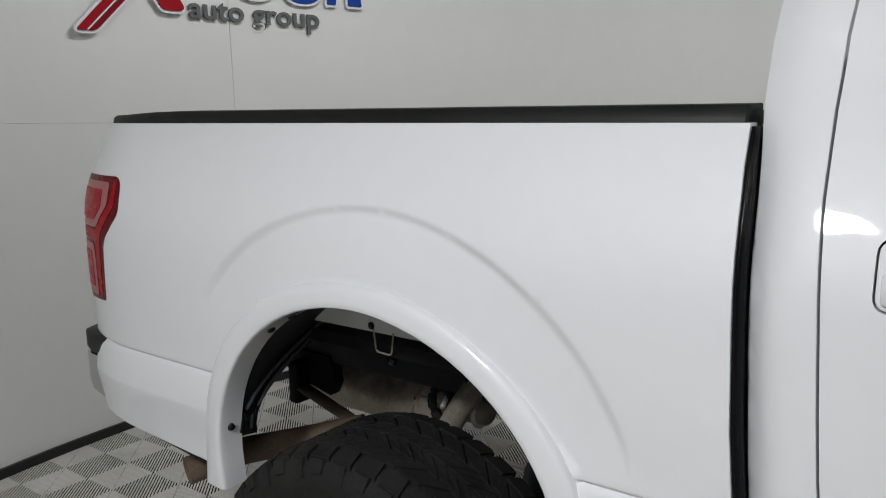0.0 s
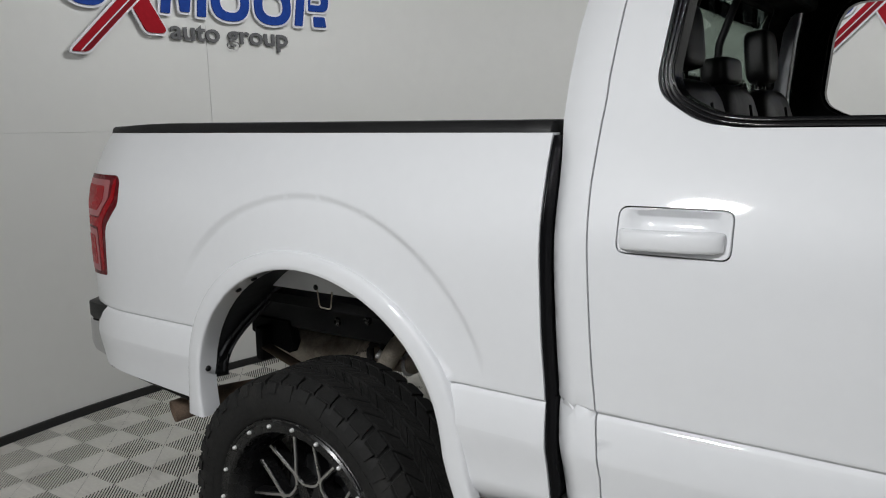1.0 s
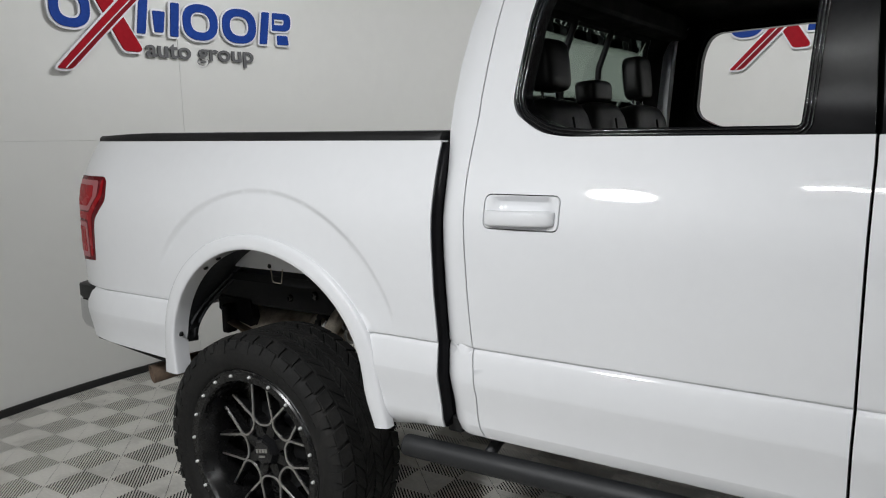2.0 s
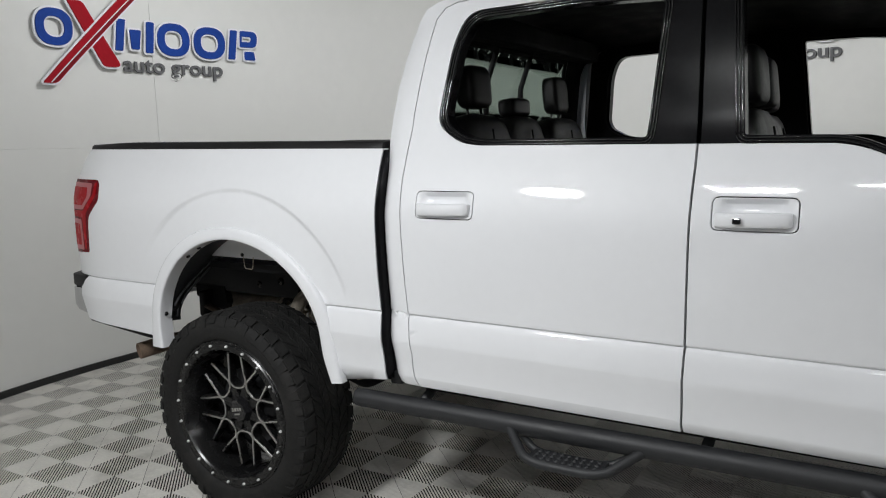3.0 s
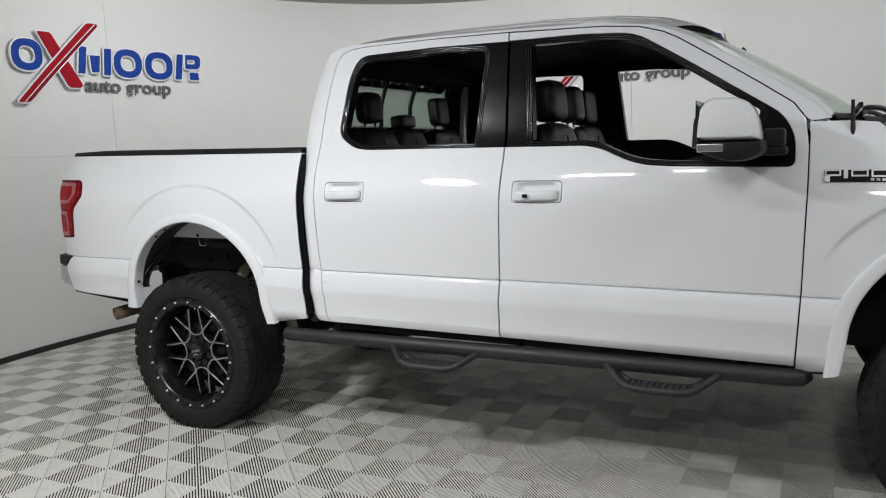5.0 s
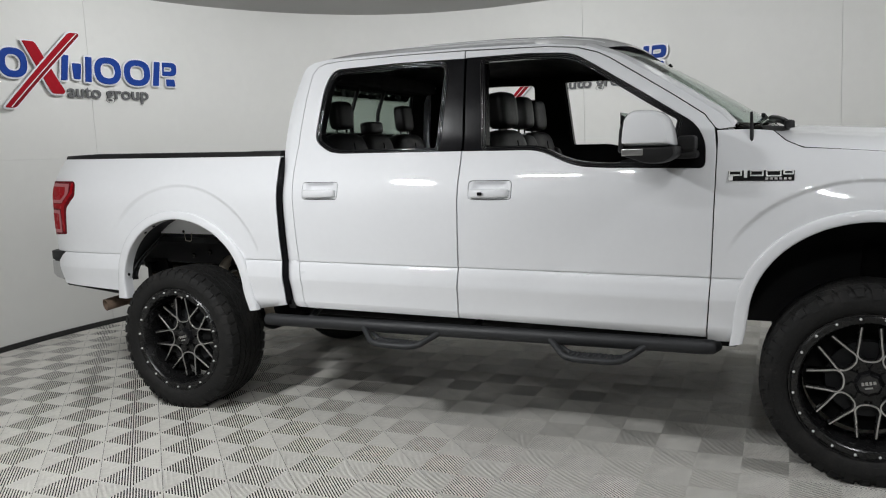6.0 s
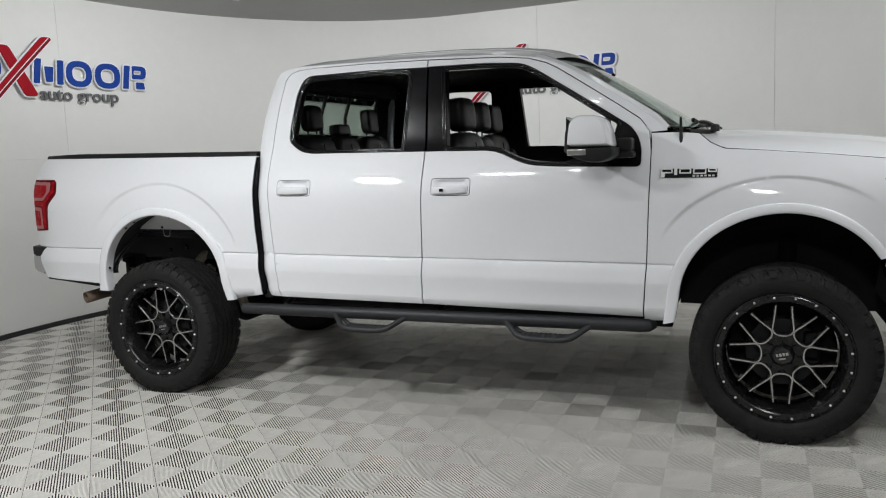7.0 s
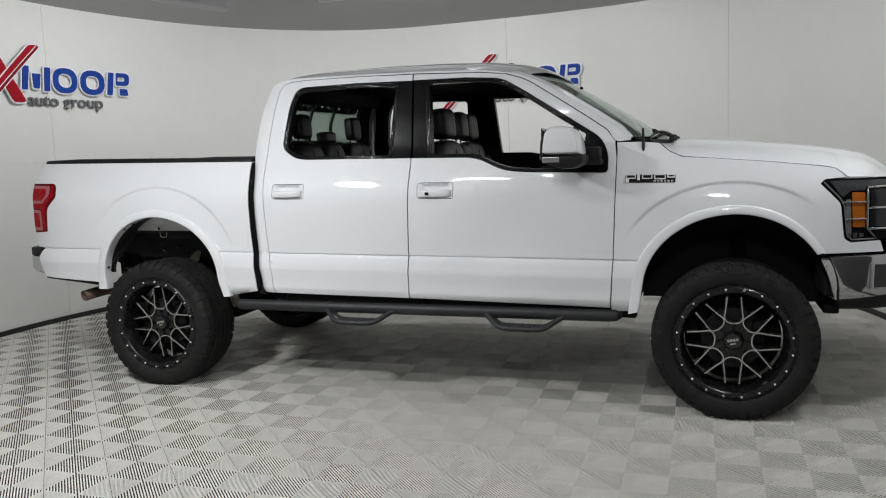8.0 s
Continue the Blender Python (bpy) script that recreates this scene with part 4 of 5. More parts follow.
# headlamps
LAMP = rounded([(4.050, 1.414, 0.01), (4.072, 1.433, 0.012), (4.36, 1.440, 0.0), (4.43, 1.438, 0.0), (4.44, 1.14, 0.0), (4.205, 1.112, 0.02), (4.170, 1.133, 0.02), (4.148, 1.312, 0.02)])
for fun, s in SIDES:
    lamp = body_panel("headlamp", LAMP, (), "clear-lens headlamp with dark housing and amber marker", PILLAR_BLACK, truck, 0.06, -0.006, sides=((fun, s),), bevel=0.003)[0]
    amber = rounded([(4.203, 1.188, 0.006), (4.262, 1.188, 0.006), (4.257, 1.364, 0.008), (4.194, 1.366, 0.008)])
    body_panel("amber_marker", amber, (), "amber side marker", AMBER, lamp, 0.01, 0.0005, sides=((fun, s),), bevel=0.002, step=0.03, edge=0.015)
    grey = rounded([(4.164, 1.33, 0.01), (4.190, 1.33, 0.005), (4.198, 1.15, 0.005), (4.180, 1.15, 0.01)])
    body_panel("reflector", grey, (), "", LENS_CLEAR, lamp, 0.01, 0.0005, sides=((fun, s),), bevel=0.002, step=0.03, edge=0.015)
    for a, b in (((4.150, 1.316), (4.275, 1.316)), ((4.168, 1.228), (4.275, 1.232)), ((4.272, 1.180), (4.268, 1.385)), ((4.268, 1.390), (4.430, 1.400)), ((4.272, 1.285), (4.430, 1.290)), ((4.272, 1.178), (4.430, 1.185))):
        pts = [Vector(fun(a[0] + (b[0] - a[0]) * t, a[1] + (b[1] - a[1]) * t)) + Vector((0, -s * 0.006, 0)) for t in np.linspace(0, 1, 6)]
        part("chrome_bar", tube(pts, 0.0036 if b[0] < 4.28 and a[0] < 4.2 else 0.006, 8), CHROME, lamp)
    bezel = rounded([(4.088, 1.424, 0.004), (4.42, 1.430, 0.004), (4.42, 1.408, 0.004), (4.262, 1.396, 0.004), (4.256, 1.374, 0.004), (4.188, 1.374, 0.01), (4.150, 1.340, 0.01)], 4)
    body_panel("bezel", bezel, (), "smoked grey inner bezel", BEZEL, lamp, 0.01, 0.0005, sides=((fun, s),), bevel=0.002, step=0.03, edge=0.015)
    for z0, z1 in ((1.295, 1.382), (1.190, 1.278)):           # projector boxes beside the amber marker
        ob = rounded([(4.285, z0, 0.012), (4.400, z0, 0.012), (4.400, z1, 0.012), (4.282, z1, 0.012)])
        body_panel("projector", ob, (), "dark projector box", BLACK_GLOSS, lamp, 0.02, 0.004, sides=((fun, s),), bevel=0.003, step=0.03, edge=0.02)
    rim = [(4.062, 1.418), (4.140, 1.335), (4.160, 1.300), (4.178, 1.150), (4.200, 1.124), (4.320, 1.128)]
    part("inner_rim", tube([Vector(fun(a, b)) + Vector((0, s * 0.002, 0)) for a, b in dense(rim, 0.02)[:-14]], 0.0045, 6), LENS_CLEAR, lamp, "grey inner lamp rim")
    for k in range(3):
        glow = rounded([(4.176 + 0.03 * k, 1.136, 0.004), (4.196 + 0.03 * k, 1.136, 0.004), (4.196 + 0.03 * k, 1.158, 0.004), (4.176 + 0.03 * k, 1.158, 0.004)])
        body_panel("reflector", glow, (), "", CHROME, lamp, 0.006, 0.001, sides=((fun, s),), bevel=0.001, step=0.02, edge=0.01)
# grille and inner blocks that close the nose
part("grille", box(4.50, 0, 1.25, 0.16, 1.40, 0.38), BLACK_GLOSS, truck, "dark grille behind the bumper", smooth=False, bevel=0.03)
part("engine_block", box(3.72, 0, 1.10, 1.15, 1.05, 0.72), UNDERBODY, truck, smooth=False, bevel=0.05)

# ---- cab glass, pillars, cowl ----
for s in (1, -1):
    bm, cols = bmesh.new(), []
    for x in np.linspace(2.40, 3.09, 24):
        z = float(np.interp(x, [p[0] for p in ROOF_LINE], [p[1] for p in ROOF_LINE]))
        w = half_width(x, z)
        cols.append([bm.verts.new((x, -s * (w + 0.001), z)), bm.verts.new((x + 0.006, -s * (w - 0.03), z + 0.016)), bm.verts.new((x + 0.010, -s * (w - 0.075), z + 0.020)), bm.verts.new((x + 0.010, -s * (w - 0.095), z + 0.006))])
    cols.sort(key=lambda c: c[0].co.x)
    for a, b in zip(cols, cols[1:]):
        for k in range(3):
            bm.faces.new((a[k], a[k + 1], b[k + 1], b[k]))
    bmesh.ops.recalc_face_normals(bm, faces=bm.faces)
    part("windscreen_pillar", bm, PAINT, truck, "white windscreen pillar")


def screen_point(u, v, inset=0.0):
    """Windscreen surface: u across (-1..1), v from cowl (0) to roof (1)."""
    low = Vector((3.305 - 0.21 * u * u, 0.835 * u, 1.645 + 0.006 * u * u))
    high = Vector((2.612 - 0.152 * u * u, 0.71 * u, 2.066 + 0.001 * u * u))
    p = low.lerp(high, v) + Vector((0.006, 0, 0.008)) * math.sin(math.pi * v)
    return p - Vector((0.5, 0, 0.85)) * inset


bm, cols = bmesh.new(), []
for u in np.linspace(-1, 1, 21):
    cols.append([bm.verts.new(screen_point(u, v)) for v in np.linspace(0, 1, 13)])
for a, b in zip(cols, cols[1:]):
    for k in range(12):
        bm.faces.new((a[k], b[k], b[k + 1], a[k + 1]))
screen = part("windscreen", bm, WINDSCREEN, truck, "greenish clear windscreen")
mod = screen.modifiers.new("thickness", "SOLIDIFY")
mod.thickness = 0.005
screen.visible_shadow = False
bm, cols = bmesh.new(), []
for u in np.linspace(-1, 1, 21):
    p = screen_point(u, 0.0)
    cols.append([bm.verts.new((p.x - 0.01, p.y, p.z + 0.004)), bm.verts.new((p.x + 0.10, p.y * 1.0, p.z + 0.012)), bm.verts.new((p.x + 0.13, p.y, p.z - 0.03)), bm.verts.new((p.x - 0.03, p.y, p.z - 0.05))])
for a, b in zip(cols, cols[1:]):
    for k in range(3):
        bm.faces.new((a[k], a[k + 1], b[k + 1], b[k]))
bmesh.ops.recalc_face_normals(bm, faces=bm.faces)
part("cowl_panel", bm, BLACK_TRIM, truck, "black cowl below the windscreen")
for y0, y1 in ((-0.62, 0.02), (0.05, 0.66)):
    arm = [(3.31, y0, 1.672), (3.27, y0 * 0.85 + y1 * 0.15, 1.700), (3.22, (y0 + y1) / 2, 1.712), (3.23, y1, 1.706)]
    wiper = part("wiper", tube(bend(arm), 0.014, 8, flat=0.8), BLACK_TRIM, truck, "black wiper arm and blade")
    part("wiper_blade", box(3.195, (y0 + y1) / 2 + 0.05, 1.716, 0.018, 0.55, 0.022), BLACK_TRIM, wiper, smooth=False, bevel=0.005)
    part("wiper_pivot", lathe([(0.024, 0.0), (0.022, 0.03), (0.012, 0.036), (0.0005, 0.037)], 14, "Z", (3.31, y0, 1.652)), BLACK_TRIM, wiper)
aerial = part("aerial", tube([(3.165, -0.912, 1.522), (3.163, -0.908, 1.56), (3.158, -0.902, 1.722)], [0.015, 0.010, 0.006], 10), BLACK_TRIM, truck, "short black aerial rod")
fin_secs = []
for t, h, w in ((0.0, 0.008, 0.010), (0.08, 0.020, 0.017), (0.3, 0.028, 0.021), (0.55, 0.027, 0.021), (0.8, 0.019, 0.017), (1.0, 0.006, 0.008)):
    z0 = roof_height(2.175 + 0.09 * t, 0.0) - 0.003
    fin_secs.append([(2.175 + 0.09 * t, w * math.cos(g), z0 + h * math.sin(g)) for g in np.linspace(0, math.pi, 9)])
part("roof_fin", loft(fin_secs), BLACK_GLOSS, truck, "black shark-fin aerial", bevel=0.004)
for y in (-0.62, 0.62):
    part("roof_seam", tube([(x, y, roof_height(x, y) - 0.001) for x in np.linspace(0.93, 2.46, 24)], 0.004, 6), PAINT, truck)

# back of the cab with its tinted window
def cab_back(u, z):
    return (0.704 + (z - 1.60) * 0.20 * smoothstep(1.45, 1.75, z) - 0.05 * (1 - (u / 0.92) ** 2) * smoothstep(1.62, 1.75, z) + 0.09 * smoothstep(1.95, 2.09, z), u, z)


BACK_OUT = rounded([(-0.88, 0.76, 0.02), (0.88, 0.76, 0.02), (0.885, 1.55, 0.05), (0.755, 2.085, 0.05), (-0.755, 2.085, 0.05), (-0.885, 1.55, 0.05)])
BACK_WIN = rounded([(-0.66, 1.68, 0.05), (0.66, 1.68, 0.05), (0.61, 1.995, 0.06), (-0.61, 1.995, 0.06)])
part("cab_back_panel", sheet(BACK_OUT, [BACK_WIN], cab_back, 0.08, (), (0.02, 0, 0), 0.05), PAINT, truck, "white cab back panel with slider window")
part("cab_back_lining", sheet(BACK_OUT, [BACK_WIN], lambda u, z: Vector(cab_back(u, z)) + Vector((0.03, 0, 0)), 0.1, (), (0, 0, 0), 0.05), CABIN, truck)
pane = part("back_window", sheet(BACK_WIN, (), lambda u, z: Vector(cab_back(u, z)) + Vector((0.012, 0, 0)), 0.1, (), (0, 0, 0), 0.05), TINTED, truck, "green-tinted back window")
mod = pane.modifiers.new("thickness", "SOLIDIFY")
mod.thickness = 0.004
pane.visible_shadow = False
for y in (-0.175, 0.175):
    part("slider_bar", tube([Vector(cab_back(y, z)) + Vector((0.02, 0, 0)) for z in (1.67, 1.85, 2.00)], 0.013, 8), BLACK_TRIM, pane)
part("window_frame", tube([Vector(cab_back(u, z)) + Vector((0.016, 0, 0)) for u, z in dense(BACK_WIN, 0.05) + [BACK_WIN[0]]], 0.012, 8, caps=False), CABIN, pane)

# cabin lining with the same window openings
LIN = [(0.80, 0.80), (0.80, 1.55), (0.87, 1.99), (0.95, 2.075), (1.80, 2.085), (2.30, 2.06), (2.50, 1.995), (2.90, 1.74), (2.99, 1.62), (2.99, 0.80)]
for fun, s in SIDES:
    bm = sheet(LIN, [grow(REAR_GLASS, 0.012), grow(FRONT_GLASS, 0.012)], lambda u, v: Vector(fun(u, v)) + Vector((0, s * 0.075, 0)), 0.07, (), (0, -s * 0.05, 0), 0.03)
    part("door_lining", bm, CABIN, truck, "dark inner door and pillar trim")
part("headliner", roof_grid(0.85, 2.50, 24, 0.755, 17, lambda x, y: roof_height(x, y) - 0.055), CABIN, truck, "black headliner")
part("rear_header", box(0.865, 0, 2.045, 0.11, 1.46, 0.10), CABIN, truck, "black lining over the back window", smooth=False, bevel=0.02)
part("cabin_floor", box(1.90, 0, 0.80, 2.25, 1.78, 0.05), CABIN, truck, smooth=False)
part("underbody_pan", box(1.88, 0, 0.745, 2.25, 1.74, 0.05), UNDERBODY, truck, smooth=False)
dash_secs = [[(2.52, y, 1.20), (2.50, y, 1.42), (2.56, y, 1.515), (2.70, y, 1.545), (3.02, y, 1.60), (3.06, y, 1.20)] for y in np.linspace(-0.84, 0.84, 7)]
part("dashboard", loft(dash_secs), CABIN, truck, "black dashboard", bevel=0.02)
for s in (1, -1):                                        # dark trim inside the windscreen pillars
    line = []
    for x in np.linspace(2.36, 3.02, 14):
        z = float(np.interp(x, [p[0] for p in ROOF_LINE], [p[1] for p in ROOF_LINE]))
        line.append((x, -s * (half_width(x, z) - 0.075), z - 0.030))
    part("pillar_trim", tube(line, 0.030, 10, flat=0.8), CABIN, truck, "dark inner pillar trim")
HELM = pose(2.53, 0.40, 1.60, 0, 21, 0)                   # the wheel's plane, leaning forward at the top
rim = [HELM @ Vector((0, 0.185 * math.cos(g), 0.185 * math.sin(g))) for g in np.linspace(0, 2 * math.pi, 37)]
helm = part("steering_wheel", tube(rim, 0.0155, 10, caps=False), LEATHER, truck, "black leather steering wheel")
part("wheel_hub", tube([HELM @ Vector((-0.012, 0, 0)), HELM @ Vector((0.03, 0, 0)), HELM @ Vector((0.06, 0, 0))], [0.055, 0.07, 0.05], 16), CABIN, helm)
for g in (0, 180, 270):
    part("spoke", tube([HELM @ Vector((0.012, 0.05 * math.cos(radians(g)), 0.05 * math.sin(radians(g)))), HELM @ Vector((0.0, 0.18 * math.cos(radians(g)), 0.18 * math.sin(radians(g))))], 0.016, 8, flat=0.5), CABIN, helm)
part("steering_column", tube([HELM @ Vector((0.05, 0, 0)), HELM @ Vector((0.34, 0, -0.04))], 0.04, 12), CABIN, helm)
part("firewall", box(3.05, 0, 1.20, 0.04, 1.72, 0.80), UNDERBODY, truck, smooth=False)
mirror_in = part("inner_mirror", box(2.62, 0.0, 1.965, 0.03, 0.22, 0.065), CABIN, truck, "black inside mirror", smooth=False, bevel=0.015)
part("mirror_stem", tube([(2.64, 0, 1.97), (2.70, 0, 2.03)], 0.012, 8), CABIN, mirror_in)


def cushion(cx, cy, cz, sx, sy, sz, tilt=0.0, r=0.05):
    """A soft upholstered block: a rounded box with bulging faces."""
    bm = bmesh.new()
    bmesh.ops.create_cube(bm, size=1.0)
    bmesh.ops.subdivide_edges(bm, edges=bm.edges[:], cuts=7, use_grid_fill=True)
    for v in bm.verts:
        p = v.co * 2
        q = Vector([math.copysign(abs(c), c) for c in p])
        n = 5.0
        m = max(abs(c) for c in p)
        length = (abs(p.x) ** n + abs(p.y) ** n + abs(p.z) ** n) ** (1 / n)
        v.co = p * (m / length) * 0.5 if length else p
    m = Matrix.Translation((cx, cy, cz)) @ pose(0, 0, 0, 0, tilt, 0) @ Matrix.Diagonal((sx, sy, sz, 1))
    bmesh.ops.transform(bm, matrix=m, verts=bm.verts)
    return bm

for s in (1, -1):
    part("frame_section", box(1.83, -s * 0.47, 0.650, 2.55, 0.09, 0.16), UNDERBODY, truck, "black boxed frame under the cab", smooth=False, bevel=0.015)
    part("rocker_inner", box(1.88, -s * 0.80, 0.700, 2.20, 0.06, 0.07), UNDERBODY, truck, smooth=False, bevel=0.015)
part("gearbox_crossmember", box(1.75, 0, 0.615, 0.16, 0.90, 0.07), UNDERBODY, truck, smooth=False, bevel=0.02)
part("drive_shaft", tube([(0.15, 0.02, 0.50), (1.60, 0.02, 0.66)], 0.045, 14), UNDERBODY, truck)
part("gearbox", cushion(2.15, 0.0, 0.66, 0.80, 0.42, 0.24), UNDERBODY, truck)


def seat(name, x, y, width, top, back_top, label, head_z, head_w, head_h, tall):
    base = part(name, cushion(x + 0.30, y, 1.14, 0.52, width, 0.17, -4), LEATHER, truck, label)
    part("backrest", cushion(x, y, (1.12 + back_top) / 2, 0.15, width, back_top - 1.10, -10), LEATHER, base)
    for e in (-1, 1):
        part("side_bolster", cushion(x + 0.05, y + e * (width / 2 - 0.05), (1.16 + back_top) / 2 - 0.05, 0.13, 0.09, back_top - 1.25, -10), LEATHER, base)
    hx = x - 0.045 if tall else x - 0.05
    part("headrest", cushion(hx, y, head_z, 0.115 if x > 1 else 0.085, head_w, head_h, -6), LEATHER, base, "black leather headrest")
    for e in (-0.055, 0.055):
        part("headrest_post", tube([(hx + 0.005, y + e, back_top - 0.06), (hx, y + e, head_z - head_h * 0.35)], 0.006, 8), CHROME, base, "chrome headrest post")
    # stitched seams
    part("seam", tube([(x + 0.085 - 0.176 * (z - 1.4) , y, z) for z in np.linspace(1.2, back_top - 0.05, 6)], 0.004, 6), CABIN, base)


for y, fx in ((-0.43, 1.89), (0.42, 1.81)):
    seat("front_seat", fx, y, 0.52, 0, 1.685, "black leather front seat", 1.80, 0.27, 0.20, True)
seat("front_seat", 1.87, -0.03, 0.26, 0, 1.66, "narrow black leather centre seat", 1.80, 0.20, 0.19, True)
for y, hw, hz, hh, w in ((-0.43, 0.19, 1.818, 0.17, 0.44), (-0.05, 0.20, 1.748, 0.08, 0.38), (0.42, 0.17, 1.820, 0.18, 0.46)):
    seat("rear_seat", 0.845, y, w, 0, 1.70, "black leather rear bench section", hz, hw, hh, True)
belt = tube([(1.86, -0.70, 2.0), (1.84, -0.70, 1.75), (1.88, -0.68, 1.45)], 0.018, 6, flat=0.15)
part("seat_belt", belt, CABIN, truck)

# ---- handles, mirrors, badge ----
def door_handle(fun, s, x0, door, keyhole):
    outline = handle_outline(x0)
    small = grow(outline, -0.003)
    cx, cz = x0 + 0.1135, 1.3905

    def cup(u, v):
        p = Vector(fun(u, v))
        e = max(abs(u - cx) / 0.105, abs(v - cz) / 0.043)
        depth = 0.024 * smoothstep(1.0, 0.55, e) * (0.35 + 0.65 * smoothstep(cz - 0.04, cz + 0.02, v))
        return p + Vector((0, s * (depth - 0.001), 0))
    bm = sheet(small, (), cup, 0.012, (), (0, s * 0.02, 0), 0.012)
    plate = part("handle_cup", bm, PAINT, door, bevel=0.002)
    secs = []
    for t in np.linspace(0, 1, 15):
        x = x0 + 0.010 + 0.203 * t
        w = half_width(x, 1.375)
        out = 0.010 + 0.020 * math.sin(math.pi * min(1, t * 1.0)) ** 0.5
        h = 0.021 if t < 0.93 else 0.018
        mid = 1.374 + 0.004 * t
        ring = []
        for k in range(12):
            g = 2 * math.pi * k / 12
            dy, dz = math.cos(g), math.sin(g)
            ring.append((x, -s * (w + out - 0.010 + 0.012 * math.copysign(abs(dy) ** 0.6, dy)), mid + h * math.copysign(abs(dz) ** 0.6, dz)))
        secs.append(ring)
    grip = part("door_handle", loft(secs), PAINT, door, "white pull handle", bevel=0.003)
    if keyhole:
        part("key_sensor", box(x0 + 0.075, -s * (half_width(x0, 1.375) + 0.036), 1.375, 0.022, 0.012, 0.017), BLACK_GLOSS, door, "small black sensor", smooth=False, bevel=0.003)


for (fun, s), rd, fd in ((SIDES[0], rdoor_right, fdoor_right), (SIDES[1], rdoor_left, fdoor_left)):
    door_handle(fun, s, HANDLES[0], rd, False)
    door_handle(fun, s, HANDLES[1], fd, s > 0)


def wing_mirror(s, door):
    def block(outline, y0, y1, shrink0, shrink1, about=None):
        """A housing: an outline in length and height swept across, rounded to both ends."""
        c = about or Vector((sum(p[0] for p in outline) / len(outline), sum(p[1] for p in outline) / len(outline)))
        secs = []
        for t in np.linspace(0, 1, 11):
            e = abs(2 * t - 1)
            k = 1 - (shrink1 if t > 0.5 else shrink0) * e ** 4
            secs.append([(c.x + (p[0] - c.x) * k, -s * (y0 + (y1 - y0) * t), c.y + (p[1] - c.y) * k) for p in outline])
        return loft(secs)
    cap_line = rounded([(2.645, 1.584, 0.01), (2.652, 1.68, 0.04), (2.690, 1.738, 0.03), (2.815, 1.736, 0.05), (2.860, 1.680, 0.05), (2.876, 1.584, 0.01)], 6)
    head = part("wing_mirror", block(cap_line, 1.045, 1.255, 0.06, 0.20), PAINT, door, "white-capped towing mirror with black base", bevel=0.004)
    base_line = rounded([(2.655, 1.584, 0.005), (2.885, 1.584, 0.005), (2.890, 1.545, 0.02), (2.84, 1.513, 0.03), (2.76, 1.512, 0.03), (2.660, 1.548, 0.02)], 6)
    part("mirror_base", block(base_line, 1.035, 1.25, 0.03, 0.12), BLACK_TRIM, head, "black lower housing", bevel=0.003)
    shell = rounded([(2.639, 1.56, 0.01), (2.645, 1.672, 0.03), (2.676, 1.722, 0.02), (2.686, 1.722, 0.01), (2.660, 1.672, 0.03), (2.653, 1.56, 0.01)], 5)
    part("mirror_shell", block(shell, 1.047, 1.252, 0.06, 0.20, Vector((2.766, 1.655))), BLACK_TRIM, head)
    part("mirror_glass", box(2.6585, -s * 1.148, 1.645, 0.004, 0.17, 0.17), CHROME, head, "mirror glass", smooth=False, bevel=0.001)
    part("signal_lamp", box(2.710, -s * 1.236, 1.562, 0.092, 0.030, 0.030), MACHINED, head, "clear side signal lamp", smooth=False, bevel=0.004)
    part("mirror_arm", box(2.905, -s * 1.005, 1.592, 0.075, 0.12, 0.070), BLACK_TRIM, head, "black folding arm", smooth=False, bevel=0.014)
    part("mirror_foot", box(2.895, -s * 1.00, 1.545, 0.11, 0.12, 0.035), BLACK_TRIM, head, smooth=False, bevel=0.012)


wing_mirror(1, truck)
wing_mirror(-1, truck)


def badge(fun, s, fender):
    outline = rounded([(3.072, 1.426, 0.004), (3.335, 1.426, 0.004), (3.335, 1.470, 0.004), (3.072, 1.470, 0.004)], 3)
    plate = body_panel("badge", outline, (), "black and chrome model badge with plain blocks", BLACK_GLOSS, fender, 0.004, 0.003, sides=((fun, s),), bevel=0.001)[0]
    for x0, x1, z0, z1 in ((3.074, 3.128, 1.448, 1.472), (3.074, 3.092, 1.428, 1.450), (3.136, 3.150, 1.440, 1.472), (3.160, 3.215, 1.446, 1.472), (3.224, 3.285, 1.444, 1.472), (3.292, 3.333, 1.452, 1.472)):
        ring = rounded([(x0, z0, 0.003), (x1, z0, 0.003), (x1, z1, 0.003), (x0, z1, 0.003)], 3)
        hole = [grow(ring, -0.006)] if x1 - x0 > 0.03 else []
        body_panel("badge_block", ring, hole, "", BOLT_STEEL, plate, 0.004, 0.008, sides=((fun, s),), bevel=0.001, edge=0.01)
    for k in range(6):
        x = 3.222 + k * 0.018
        body_panel("badge_bar", [(x, 1.431), (x + 0.012, 1.431), (x + 0.012, 1.440), (x, 1.440)], (), "", MACHINED, plate, 0.003, 0.006, sides=((fun, s),), bevel=0.0, edge=0.01)


badge(right, 1, truck)
badge(left, -1, truck)

# ---- side steps ----
def bar_height(x):
    return 0.648 + 0.012 * (x - 0.57)


